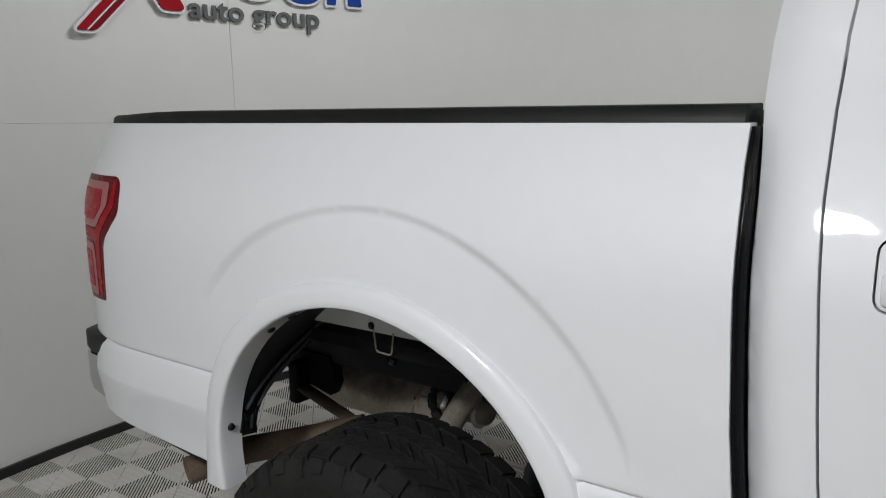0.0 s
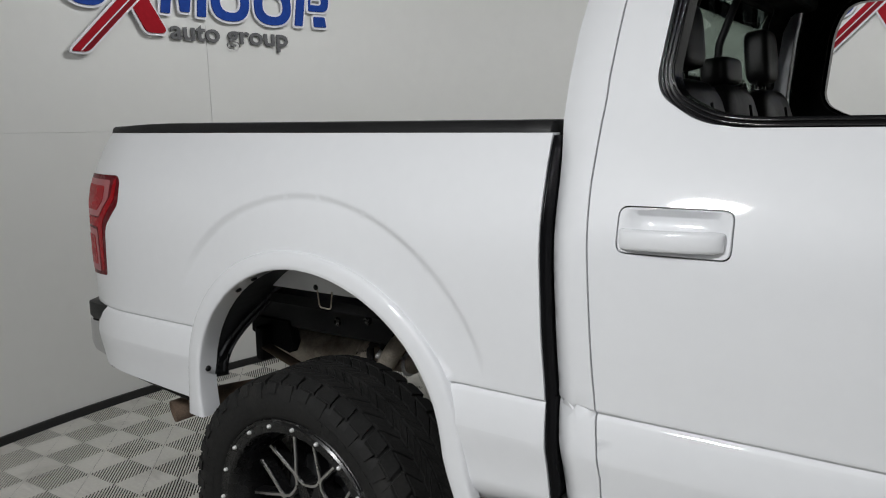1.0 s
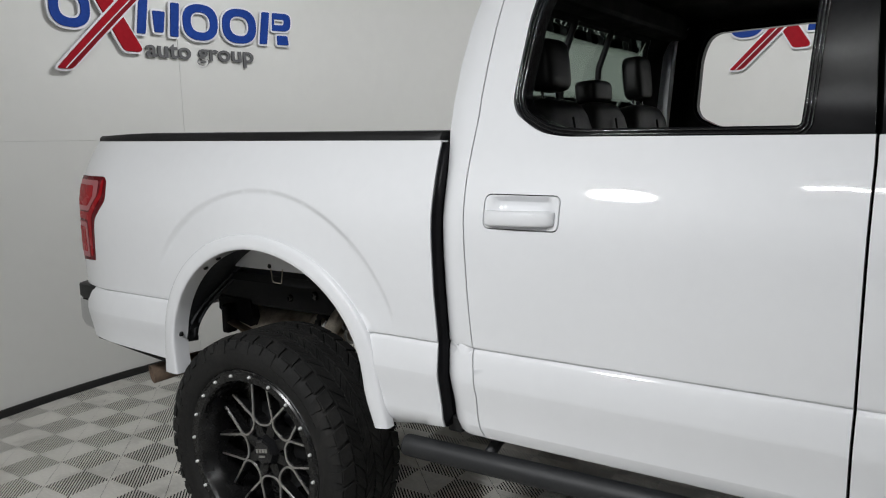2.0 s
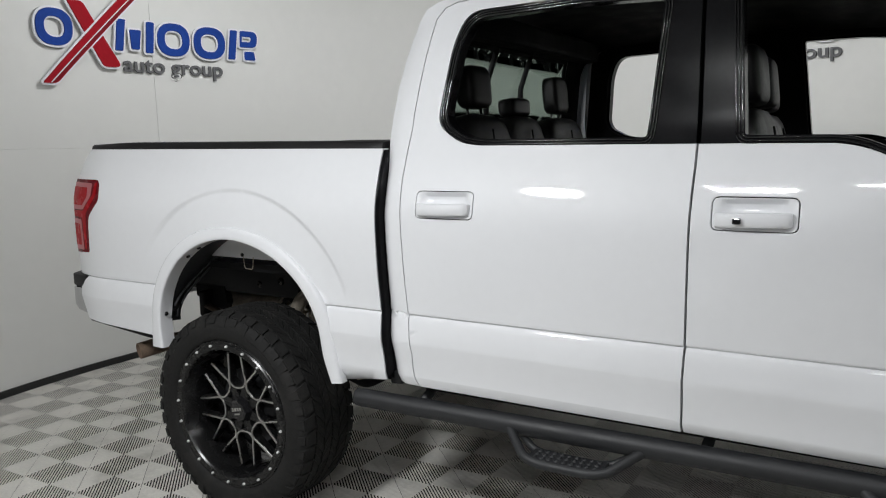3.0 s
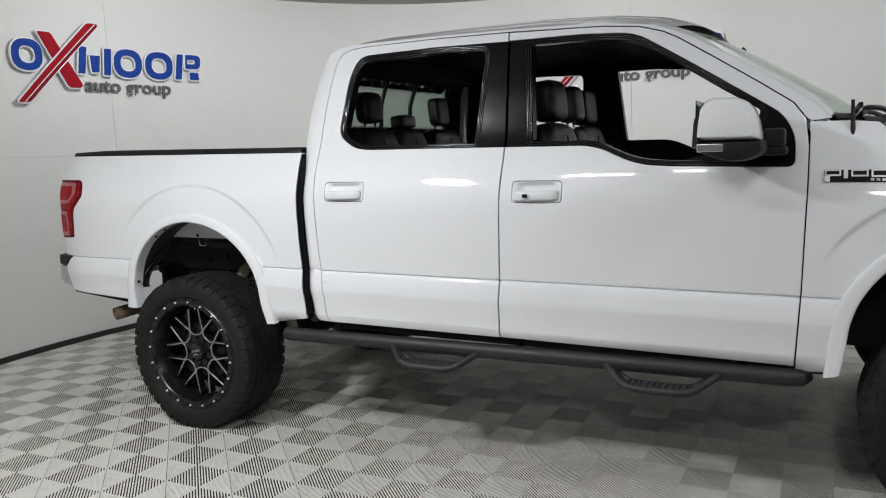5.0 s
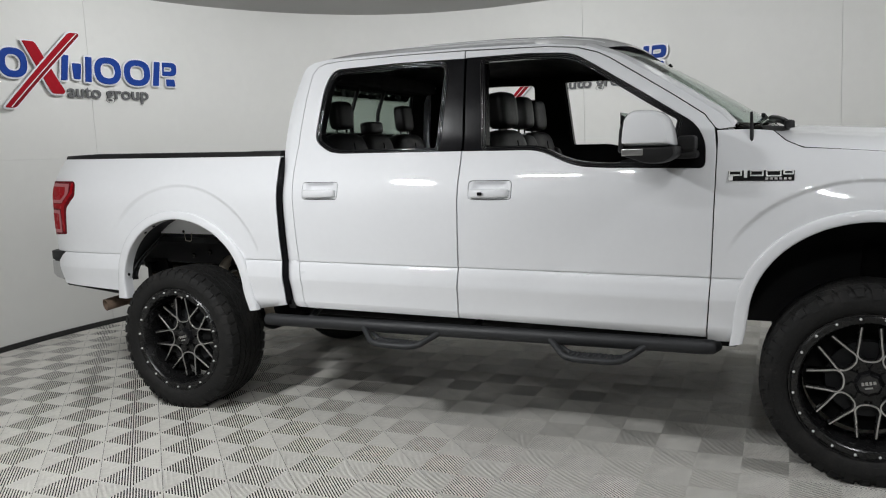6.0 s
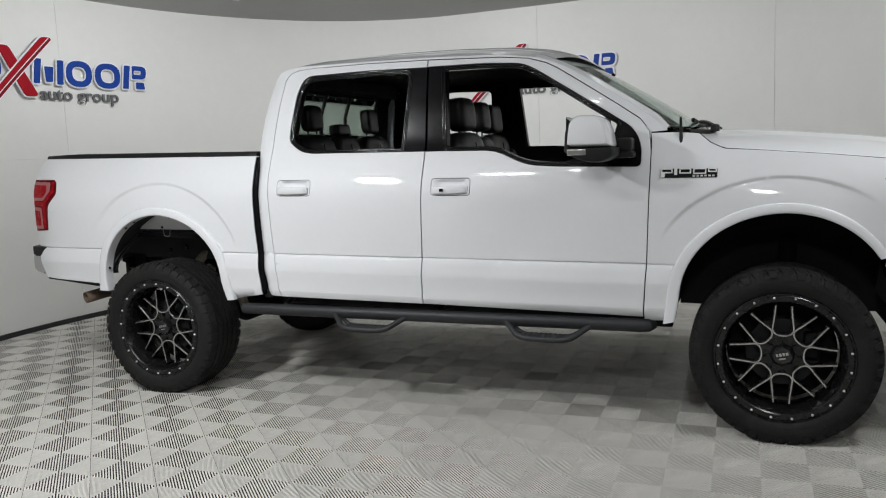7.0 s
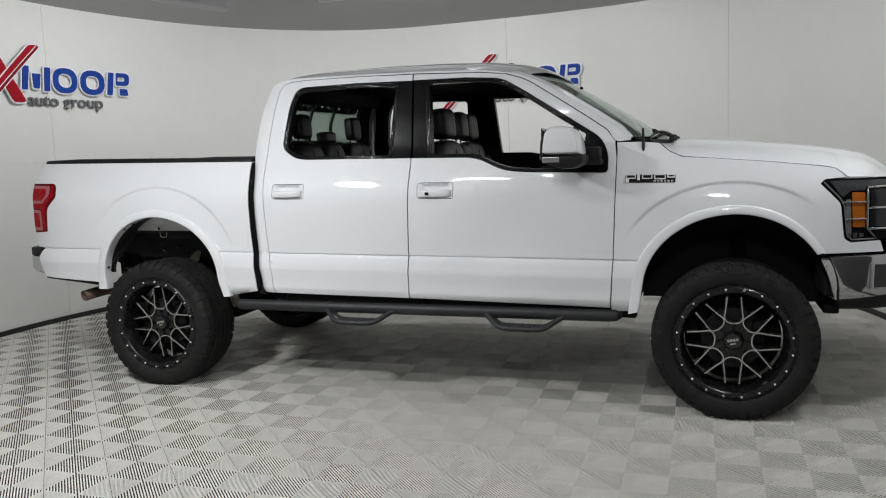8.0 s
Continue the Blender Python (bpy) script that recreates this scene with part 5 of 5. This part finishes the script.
for s in (1, -1):
    y = -s * 0.965
    pts = [(0.66, y + s * 0.10, bar_height(0.6)), (0.60, y + s * 0.02, bar_height(0.6)), (0.63, y, bar_height(0.63))]
    main = part("side_step", tube([(0.572, y, bar_height(0.57)), (0.60, y, bar_height(0.6)), (1.8, y, bar_height(1.8)), (2.98, y, bar_height(2.98)), (3.02, y + s * 0.01, bar_height(3.02)), (3.045, y + s * 0.04, bar_height(3.04))], [0.033, 0.0345, 0.0345, 0.0345, 0.033, 0.022], 20), STEP_BLACK, truck, "black powder-coated tube side step", bevel=0.004)
    for x0, x1 in ((1.205, 1.695), (2.250, 2.745)):
        zt = bar_height((x0 + x1) / 2)
        hoop = [(x0, y, zt), (x0 + 0.03, y - s * 0.03, zt - 0.015), (x0 + 0.12, y - s * 0.115, zt - 0.072), (x1 - 0.12, y - s * 0.115, zt - 0.072), (x1 - 0.03, y - s * 0.03, zt - 0.015), (x1, y, zt)]
        loop = part("step_hoop", tube(bend(hoop, 5, 0.3), 0.0155, 12), STEP_BLACK, main)
        inner = [(x0 + 0.05, y, zt - 0.03), (x0 + 0.125, y - s * 0.03, zt - 0.072), (x1 - 0.125, y - s * 0.03, zt - 0.072), (x1 - 0.05, y, zt - 0.03)]
        part("step_hoop", tube(bend(inner, 5, 0.3), 0.012, 10), STEP_BLACK, main)
        tread = box((x0 + x1) / 2, y - s * 0.075, zt - 0.060, x1 - x0 - 0.24, 0.085, 0.006)
        pad = part("step_tread", tread, STEP_BLACK, main, "perforated tread plate", smooth=False, bevel=0.002)
        studs = bmesh.new()
        for i in range(9):
            for j in range(3):
                lathe([(0.009, 0.0), (0.008, 0.004), (0.004, 0.004), (0.003, 0.0)], 8, "Z", (x0 + 0.145 + i * (x1 - x0 - 0.29) / 8, y - s * (0.048 + 0.027 * j), zt - 0.057), studs)
        tagged(part("tread_studs", studs, STEP_BLACK, main), "", "", "", "stuff")
    for x in (0.85, 1.85, 2.80):
        part("step_bracket", tube([(x, y, bar_height(x)), (x, y + s * 0.12, 0.70), (x, y + s * 0.30, 0.74)], 0.018, 8), STEP_BLACK, main)

# ---- wheel wells and chassis ----
for s in (1, -1):
    secs = [[(x, -s * 0.955, z), (x, -s * 0.80, z), (x, -s * 0.80, z + 0.01), (x, -s * 0.955, z + 0.01)] for x, z in opening(-0.03, 0.83, 0.455, 0.492, 0.412, 2.0, 1.95, 114, 2, 24)]
    part("wheelhouse", loft(secs), PAINT, truck, "white inner wheelhouse")
    secs = []
    for k, (x, z) in enumerate(opening(-0.03, 0.83, 0.455, 0.475, 0.412, 2.0, 1.95, 186, 112, 18)):
        deep = 0.90 - 0.17 * smoothstep(2, 12, k)             # the liner is narrow low down and wraps in higher up
        secs.append([(x, -s * 0.965, z), (x + 0.012, -s * deep, z - 0.004), (x + 0.008, -s * (deep - 0.004), z + 0.012), (x - 0.004, -s * 0.965, z + 0.012)])
    part("well_liner", loft(secs), LINER, truck, "dark grey wheel-well liner")
    for off in (0.018, 0.052):                               # moulded ribs along the liner's inner edge
        line = [Vector(q[1]) + Vector((0.004, -s * off, -0.002)) for q in secs[2:-1]]
        part("liner_rib", tube(line, 0.006, 6), LINER, truck)
    hole = lathe([(0.0005, -s * 0.9375), (0.0095, -s * 0.9375), (0.0105, -s * 0.930)], 10, "Y", (-0.475, 0, 0.868))
    part("liner_clip", hole, BLACK_TRIM, truck)
    for ang in (174, 128, 117, 78):                      # push clips along the flare's inner lip
        cx_, cz_ = -0.03 + 0.434 * math.cos(radians(ang)), 0.83 + 0.391 * math.sin(radians(ang))
        n = Vector((-math.cos(radians(ang)), 0, -math.sin(radians(ang))))
        c_ = Vector((cx_, -s * 0.985, cz_)) + n * 0.002
        part("push_clip", tube([c_ - n * 0.002, c_ + n * 0.003], [0.010, 0.008], 10), BLACK_TRIM, truck)
    rail = part("frame_rail", box(1.55, -s * 0.47, 0.957, 4.9, 0.07, 0.165), LINER, truck, "black steel frame rail", smooth=False, bevel=0.012)
    for x, z, r in ((-0.36, 0.93, 0.016), (-0.22, 0.955, 0.018), (-0.10, 0.91, 0.016), (0.02, 0.95, 0.016), (0.16, 0.92, 0.018)):
        part("rail_hole", lathe([(0.0005, -s * 0.5065), (r, -s * 0.5065), (r * 1.1, -s * 0.500)], 12, "Y", (x, 0, z)), BLACK_GLOSS, rail)
    clip = [(-0.150, -s * 0.810, 1.122), (-0.143, -s * 0.810, 1.070), (-0.097, -s * 0.810, 1.068), (-0.090, -s * 0.810, 1.122)]
    part("push_clip", tube([(-0.159, -s * 0.800, 1.128), (-0.159, -s * 0.8085, 1.128)], 0.009, 10), BLACK_TRIM, truck)
    part("wire_bracket", tube(bend(clip, 5, 0.2), 0.0022, 6), STEEL_DULL, truck, "bent bright wire bracket")
    arch_pts = arch(3.655, 0.83, 0.50, 0.43, 186, -6, 24)
    secs = [[(x, -s * 0.95, z), (x, -s * 0.50, z), (x, -s * 0.50, z + 0.01), (x, -s * 0.95, z + 0.01)] for x, z in arch_pts]
    part("front_well_liner", loft(secs), UNDERBODY, truck, "black front wheel-well liner")
    part("front_well_wall", box(3.655, -s * 0.53, 1.0, 1.02, 0.02, 0.56), UNDERBODY, truck, smooth=False)
    part("inner_guard", box(4.12, -s * 0.66, 0.93, 0.07, 0.46, 0.24), UNDERBODY, truck, smooth=False, bevel=0.02)
    part("shock_absorber", tube([in_truck(0.20, -s * 0.42, 0.43), (0.06, -s * 0.40, 0.92)], 0.032, 14), STEEL_DULL, truck, "tan dusty shock absorber")
    leaf = part("leaf_spring", tube([(-0.67, -s * 0.56, 0.805), (-0.44, -s * 0.56, 0.738), (-0.20, -s * 0.56, 0.680), (0.0, -s * 0.56, 0.655), (0.35, -s * 0.56, 0.68), (0.62, -s * 0.56, 0.76)], 0.026, 8, flat=0.4), RUST, truck, "rusty leaf spring")
    part("spring_shackle", box(-0.70, -s * 0.545, 0.815, 0.04, 0.06, 0.13), UNDERBODY, truck, smooth=False, bevel=0.01)
    # flat black plate under the rail's back end
    plate = [(-0.80, 0.90), (-0.60, 0.90), (-0.58, 0.82), (-0.60, 0.78), (-0.69, 0.80), (-0.80, 0.84)]
    part("rail_plate", loft([[(x, -s * y, z) for x, z in plate] for y in (0.475, 0.515)]), UNDERBODY, truck, "black plate below the back of the frame rail", smooth=False)
    part("front_arm", tube([in_truck(3.66, -s * 0.76, 0.40), in_truck(3.60, -s * 0.35, 0.48)], 0.032, 10), UNDERBODY, truck)
    part("front_strut", tube([in_truck(3.66, -s * 0.72, 0.45), (3.68, -s * 0.56, 1.10)], 0.045, 12), UNDERBODY, truck)
    part("tow_loop", tube(bend([(4.18, -s * 0.40, 0.70), (4.40, -s * 0.40, 0.68), (4.40, -s * 0.46, 0.70)]), 0.012, 8), UNDERBODY, truck)
part("crossbar", box(4.15, 0, 0.72, 0.08, 1.5, 0.05), UNDERBODY, truck, smooth=False, bevel=0.01)
part("rear_axle", tube([in_truck(0, -0.78, 0.415), in_truck(0, -0.30, 0.415), in_truck(0, -0.16, 0.415), in_truck(0, 0.16, 0.415), in_truck(0, 0.30, 0.415), in_truck(0, 0.78, 0.415)], [0.045, 0.045, 0.13, 0.13, 0.045, 0.045], 18), UNDERBODY, truck, "black axle tube and differential")
part("front_axle", tube([in_truck(3.68, -0.72, 0.415), in_truck(3.68, 0.72, 0.415)], 0.04, 12), UNDERBODY, truck)
muffler_secs = []
for x, r in ((-0.80, 0.03), (-0.77, 0.070), (-0.74, 0.086), (-0.30, 0.088), (-0.26, 0.078), (-0.22, 0.040), (-0.12, 0.036)):
    muffler_secs.append([(x - 0.03, -0.33 + 1.30 * r * math.cos(g), 0.765 + r * math.sin(g)) for g in np.linspace(0, 2 * math.pi, 20, endpoint=False)])
muffler = part("muffler", loft(muffler_secs), STEEL_DULL, truck, "dusty tan steel muffler")
for x in (-0.76, -0.34):
    part("muffler_band", tube([(x, -0.33 + 0.116 * math.cos(g), 0.765 + 0.089 * math.sin(g)) for g in np.linspace(0, 2 * math.pi, 25)], 0.006, 6, caps=False), STEEL_DULL, muffler)
strap = [(-0.285, -0.40, 0.870), (-0.290, -0.455, 0.810), (-0.280, -0.450, 0.730), (-0.265, -0.40, 0.690)]
part("muffler_strap", tube(bend(strap), 0.020, 8, flat=0.3), STEEL_DULL, muffler, "bent steel hanger strap")
part("strap_foot", box(-0.292, -0.452, 0.735, 0.060, 0.012, 0.110), STEEL_DULL, muffler, smooth=False, bevel=0.006)
ring = [(-0.225 + 0.038 * math.cos(g), -0.45, 0.815 + 0.048 * math.sin(g)) for g in np.linspace(0, 2 * math.pi, 19)]
part("hanger_ring", tube(ring, 0.013, 8, caps=False), RUBBER, muffler, "black rubber exhaust hanger")
part("hanger_pin", tube([(-0.235, -0.40, 0.835), (-0.195, -0.49, 0.825)], 0.008, 8), BOLT_STEEL, muffler, "steel hanger pin")
part("pipe_clamp", tube([(-0.17, -0.34 + 0.042 * math.cos(g), 0.767 + 0.042 * math.sin(g)) for g in np.linspace(0, 2 * math.pi, 19)], 0.007, 6, caps=False), BOLT_STEEL, muffler, "steel pipe clamp")
part("clamp_bolt", tube([(-0.17, -0.385, 0.795), (-0.17, -0.415, 0.82)], 0.007, 8), BOLT_STEEL, muffler)
pipe = [(-0.26, -0.34, 0.767), (-0.23, -0.44, 0.735), (-0.18, -0.50, 0.755), (-0.10, -0.50, 0.885), (-0.02, -0.46, 0.950), (0.14, -0.40, 0.96)]
part("exhaust_pipe", tube(bend(pipe), 0.032, 16), STEEL_DULL, truck, "dusty tan exhaust pipe")
tail = [(-0.42, -0.56, 0.735), (-0.58, -0.65, 0.690), (-0.72, -0.76, 0.662), (-0.775, -0.905, 0.640)]
tp = part("tailpipe", tube(bend(tail), 0.036, 18, caps=False), RUST, truck, "rusty exhaust tailpipe")
mod = tp.modifiers.new("wall", "SOLIDIFY")
mod.thickness = 0.003
part("fuel_tank", cushion(0.95, 0.25, 0.70, 0.80, 0.6, 0.16), UNDERBODY, truck)
part("spare_wheel", lathe([(0.10, 0.62), (0.30, 0.60), (0.36, 0.68), (0.36, 0.74), (0.30, 0.80), (0.10, 0.80)], 40, "Z", (-0.62, 0.16, 0.02)), RUBBER, truck, "spare tyre under the bed")

# ---- wall signs ----
def sign(start, label, drop=0.0):
    """A flat-cut sign on the curved wall; s runs along the wall from its first edge."""
    root = thing("wall_sign", label, "sign", "signs on the booth wall")
    turns = np.radians(start - np.linspace(-2, 34, 400))
    spots = [wall_at(a, 0.04) for a in turns]
    run = np.cumsum([0.0] + [(q - p).length for p, q in zip(spots, spots[1:])])
    run -= np.interp(2.0, np.linspace(-2, 34, 400) + 2.0, run)
    root.matrix_world = pose(*wall_at(radians(start)))
    inv = root.matrix_world.inverted()

    def on_wall(off):
        def f(s, z):
            p = wall_at(float(np.interp(s, run, turns)), off)
            return inv @ Vector((p.x, p.y, z - drop))
        return f

    def plate(name, outline, holes, mat, off, thick, label=""):
        bm = sheet(outline, holes, on_wall(off), 0.15, (), (0, 0, 0), 0.03)
        ob = part(name, bm, mat, root, label, smooth=False)
        m = ob.modifiers.new("thickness", "SOLIDIFY")
        m.thickness, m.offset = thick, 0
        return ob

    def both(name, outline, holes, mat):
        plate("white_edge", grow(outline, 0.014), [grow(h, -0.012) for h in holes], SIGN_WHITE, 0.030, 0.012)
        plate(name, outline, holes, mat, 0.041, 0.009)

    def ring(cx, cz, w, h, bar):
        o = [(cx + w / 2 * math.copysign(abs(math.cos(t)) ** 0.82, math.cos(t)) + 0.045 * h / 2 * math.sin(t), cz + h / 2 * math.copysign(abs(math.sin(t)) ** 0.82, math.sin(t))) for t in np.linspace(0, 2 * math.pi, 40, endpoint=False)]
        i = [(cx + (w / 2 - bar) * math.copysign(abs(math.cos(t)) ** 0.82, math.cos(t)), cz + (h / 2 - bar * 0.9) * math.copysign(abs(math.sin(t)) ** 0.82, math.sin(t))) for t in np.linspace(0, 2 * math.pi, 40, endpoint=False)]
        return o, i

    for cx, cz, w, h in ((0.140, 2.386, 0.268, 0.244), (1.074, 2.385, 0.270, 0.246), (1.382, 2.384, 0.272, 0.246)):
        o, i = ring(cx, cz, w, h, 0.060)
        both("blue_ring", o, [i], BLUE)
    # plain blocks
    both("blue_block", rounded([(0.592, 2.272, 0.006), (0.652, 2.272, 0.006), (0.686, 2.496, 0.010), (0.622, 2.496, 0.010)], 3), [], BLUE)
    both("blue_block", rounded([(0.836, 2.272, 0.006), (0.896, 2.272, 0.006), (0.918, 2.498, 0.010), (0.856, 2.498, 0.010)], 3), [], BLUE)
    both("blue_block", rounded([(0.722, 2.290, 0.010), (0.786, 2.290, 0.010), (0.806, 2.430, 0.010), (0.716, 2.430, 0.010)], 3), [], BLUE)
    both("blue_block", rounded([(1.542, 2.270, 0.006), (1.602, 2.270, 0.006), (1.634, 2.502, 0.010), (1.574, 2.502, 0.010)], 3), [], BLUE)
    block = rounded([(1.652, 2.372, 0.010), (1.800, 2.372, 0.050), (1.815, 2.502, 0.060), (1.660, 2.502, 0.010)], 5)
    slot = rounded([(1.668, 2.415, 0.006), (1.752, 2.415, 0.020), (1.758, 2.458, 0.020), (1.674, 2.458, 0.006)], 3)
    both("blue_block", block, [slot], BLUE)
    both("blue_block", rounded([(1.690, 2.270, 0.010), (1.785, 2.270, 0.010), (1.775, 2.338, 0.010), (1.690, 2.338, 0.010)], 3), [], BLUE)
    # crossed red bars
    down = rounded([(0.243, 2.578, 0.012), (0.358, 2.582, 0.030), (0.618, 2.172, 0.020), (0.602, 2.150, 0.020), (0.490, 2.148, 0.030)], 4)
    plate("white_edge", grow(down, 0.013), [], SIGN_WHITE, 0.036, 0.012)
    plate("red_bar", down, [], RED, 0.047, 0.009)
    up = rounded([(0.010, 2.010, 0.020), (0.112, 2.010, 0.030), (0.796, 2.672, 0.010), (0.792, 2.694, 0.015), (0.700, 2.694, 0.030)], 4)
    plate("white_edge", grow(up, 0.013), [], SIGN_WHITE, 0.046, 0.012)
    plate("red_bar", up, [], RED, 0.057, 0.009)
    lower = rounded([(0.070, 2.016, 0.004), (0.110, 2.016, 0.030), (0.790, 2.670, 0.006), (0.790, 2.688, 0.004), (0.772, 2.688, 0.004)], 4)
    plate("dark_red_bar", lower, [], DARK_RED, 0.0635, 0.005)
    plate("white_line", [(0.062, 2.014), (0.071, 2.014), (0.774, 2.688), (0.765, 2.688)], [], SIGN_WHITE, 0.065, 0.004)
    # the two small words
    curve = bpy.data.curves.new("sign_lettering", "FONT")
    curve.body, curve.size, curve.extrude, curve.offset = "auto group", 0.158, 0.006, 0.0030
    tmp = new("sign_outline", curve)
    me = bpy.data.meshes.new_from_object(tmp.evaluated_get(bpy.context.evaluated_depsgraph_get()))
    bpy.data.objects.remove(tmp)
    xs = [v.co.x for v in me.vertices]
    k = (1.490 - 0.657) / (max(xs) - min(xs))
    for v in me.vertices:
        v.co = on_wall(0.022 + v.co.z)(0.657 + (v.co.x - min(xs)) * k, 2.130 + v.co.y)
    me.materials.clear()
    me.materials.append(SIGN_GREY)
    words = new("sign_lettering", me)
    words.parent = root
    tagged(words, "grey cut-out words auto group")


sign(183.85, "blue rings, red crossed bars and grey words sign on wall")
sign(89.45, "blue rings, red crossed bars and grey words sign on wall", 0.005)

# ---- ceiling light fixtures ----
# housings out of view for every lamp, the last four being added fill
for x, y, sx, sy, watts, tilt, turn, hang in LAMPS:
    fix = thing("ceiling_light", "flat white ceiling panel light out of view, inferred or added as fill", "ceiling light", "ceiling panel lights", m=pose(x, y, TOP - hang, 0, 0, turn) @ pose(0, 0, 0, tilt))
    part("stem", tube([fix.matrix_world.inverted() @ Vector((x, y, TOP)), (0, 0, 0)], 0.02, 10), SIGN_WHITE, fix)
    fr = bmesh.new()
    for dx, dy, w, d in ((0, sy / 2 + 0.02, sx + 0.08, 0.04), (0, -sy / 2 - 0.02, sx + 0.08, 0.04), (sx / 2 + 0.02, 0, 0.04, sy), (-sx / 2 - 0.02, 0, 0.04, sy)):
        box(dx, dy, -0.035, w, d, 0.07, fr)
    part("frame", fr, SIGN_WHITE, fix, smooth=False)
    part("back_plate", box(0, 0, -0.012, sx, sy, 0.02), SIGN_WHITE, fix, smooth=False)

# ---- floor: ribbed square tiles laid askew to the truck ----
T0, TF, TD = Vector((-0.4248, -1.6506, 0)), Vector((0.1988, 0.1988, 0)), Vector((0.1988, -0.1988, 0))
floor = part("floor", box(1.0, -1.6, -0.0538, 9.8, 13.6, 0.10), UNDERFLOOR, smooth=False)
tagged(floor, "grey ribbed plastic floor tiles in a checker pattern", "floor", "", "structure")


def tile_mesh(ribs=22):
    """One tile about its corner: ribs that turn by a right angle from quarter to quarter."""
    verts, faces = [], []
    zt, zb = 0.0, -0.0040

    def quad(pts, z0, z1):
        base = len(verts)
        for (u, v) in pts:
            q = TF * u + TD * v
            verts.append((q.x, q.y, z1))
        for (u, v) in pts:
            q = TF * u + TD * v
            verts.append((q.x, q.y, z0))
        faces.append((base, base + 1, base + 2, base + 3))
        for i in range(4):
            j = (i + 1) % 4
            faces.append((base + i, base + 4 + i, base + 4 + j, base + j))
    rim = 0.0045
    pitch = 1.0 / ribs
    w = pitch * 0.228
    for k in range(ribs):
        c = (k + 0.5) * pitch
        l0, l1 = min(c - w, 1 - c + w), min(c + w, 1 - c - w)
        for flip in (False, True):
            for side in (False, True):
                pts = [(c - w, rim), (c + w, rim), (c + w, max(rim, l1)), (c - w, max(rim, l0))]
                if side:
                    pts = [(u, 1 - v) for u, v in pts][::-1]
                if flip:
                    pts = [(v, u) for u, v in pts][::-1]
                quad(pts, zb, zt - 0.0004)
    return verts, faces


TV, TFACES = tile_mesh()


def tile_spots():
    near, rest, plain = [], [], []
    for i in range(-60, 60):
        for j in range(-60, 60):
            c = T0 + TF * (i + 0.5) + TD * (j + 0.5)
            half, power = (HALF_L + 0.12, 2) if c.x < CENTRE.x else (HALF_R + 0.12, 3)
            inside_round = abs((c.x - CENTRE.x) / half) ** power + abs((c.y - CENTRE.y) / (DEPTH + 0.12)) ** power < 1
            wing = BACK < c.y < CENTRE.y and PLAN[-1].x - 0.1 < c.x < PLAN[0].x + 0.1
            if not (inside_round or wing):
                continue
            o = T0 + TF * i + TD * j
            if c.y < -6.4:
                plain.append(o)
            else:
                near.append(o)
    near.sort(key=lambda o: (o - Vector((1.7, -1.9, 0))).length)
    return near[:300], near[300:], plain


near_tiles, far_tiles, plain_tiles = tile_spots()
me = bpy.data.meshes.new("floor_tile")
me.from_pydata(TV, [], TFACES)
me.materials.append(TILE)
for o in near_tiles:
    ob = new("floor_tile", me)
    ob.location = o
    ob.parent = floor
v = np.array(TV)
allv = np.concatenate([v + np.array(o) for o in far_tiles])
f = np.array(TFACES)
allf = np.concatenate([f + len(v) * k for k in range(len(far_tiles))])
me = bpy.data.meshes.new("far_tiles")
me.from_pydata(allv.tolist(), [], allf.tolist())
me.materials.append(TILE)
ob = new("far_tiles", me)
ob.parent = floor
tagged(ob, "", "", "", "stuff")
pv, pf = [], []
for o in plain_tiles:
    b = len(pv)
    for u, w in ((0.004, 0.004), (0.996, 0.004), (0.996, 0.996), (0.004, 0.996)):
        q = o + TF * u + TD * w
        pv.append((q.x, q.y, 0))
    pf.append((b, b + 1, b + 2, b + 3))
me = bpy.data.meshes.new("plain_tiles")
me.from_pydata(pv, [], pf)
me.materials.append(TILE)
ob = new("plain_tiles", me)
ob.parent = floor
tagged(ob, "", "", "", "stuff")
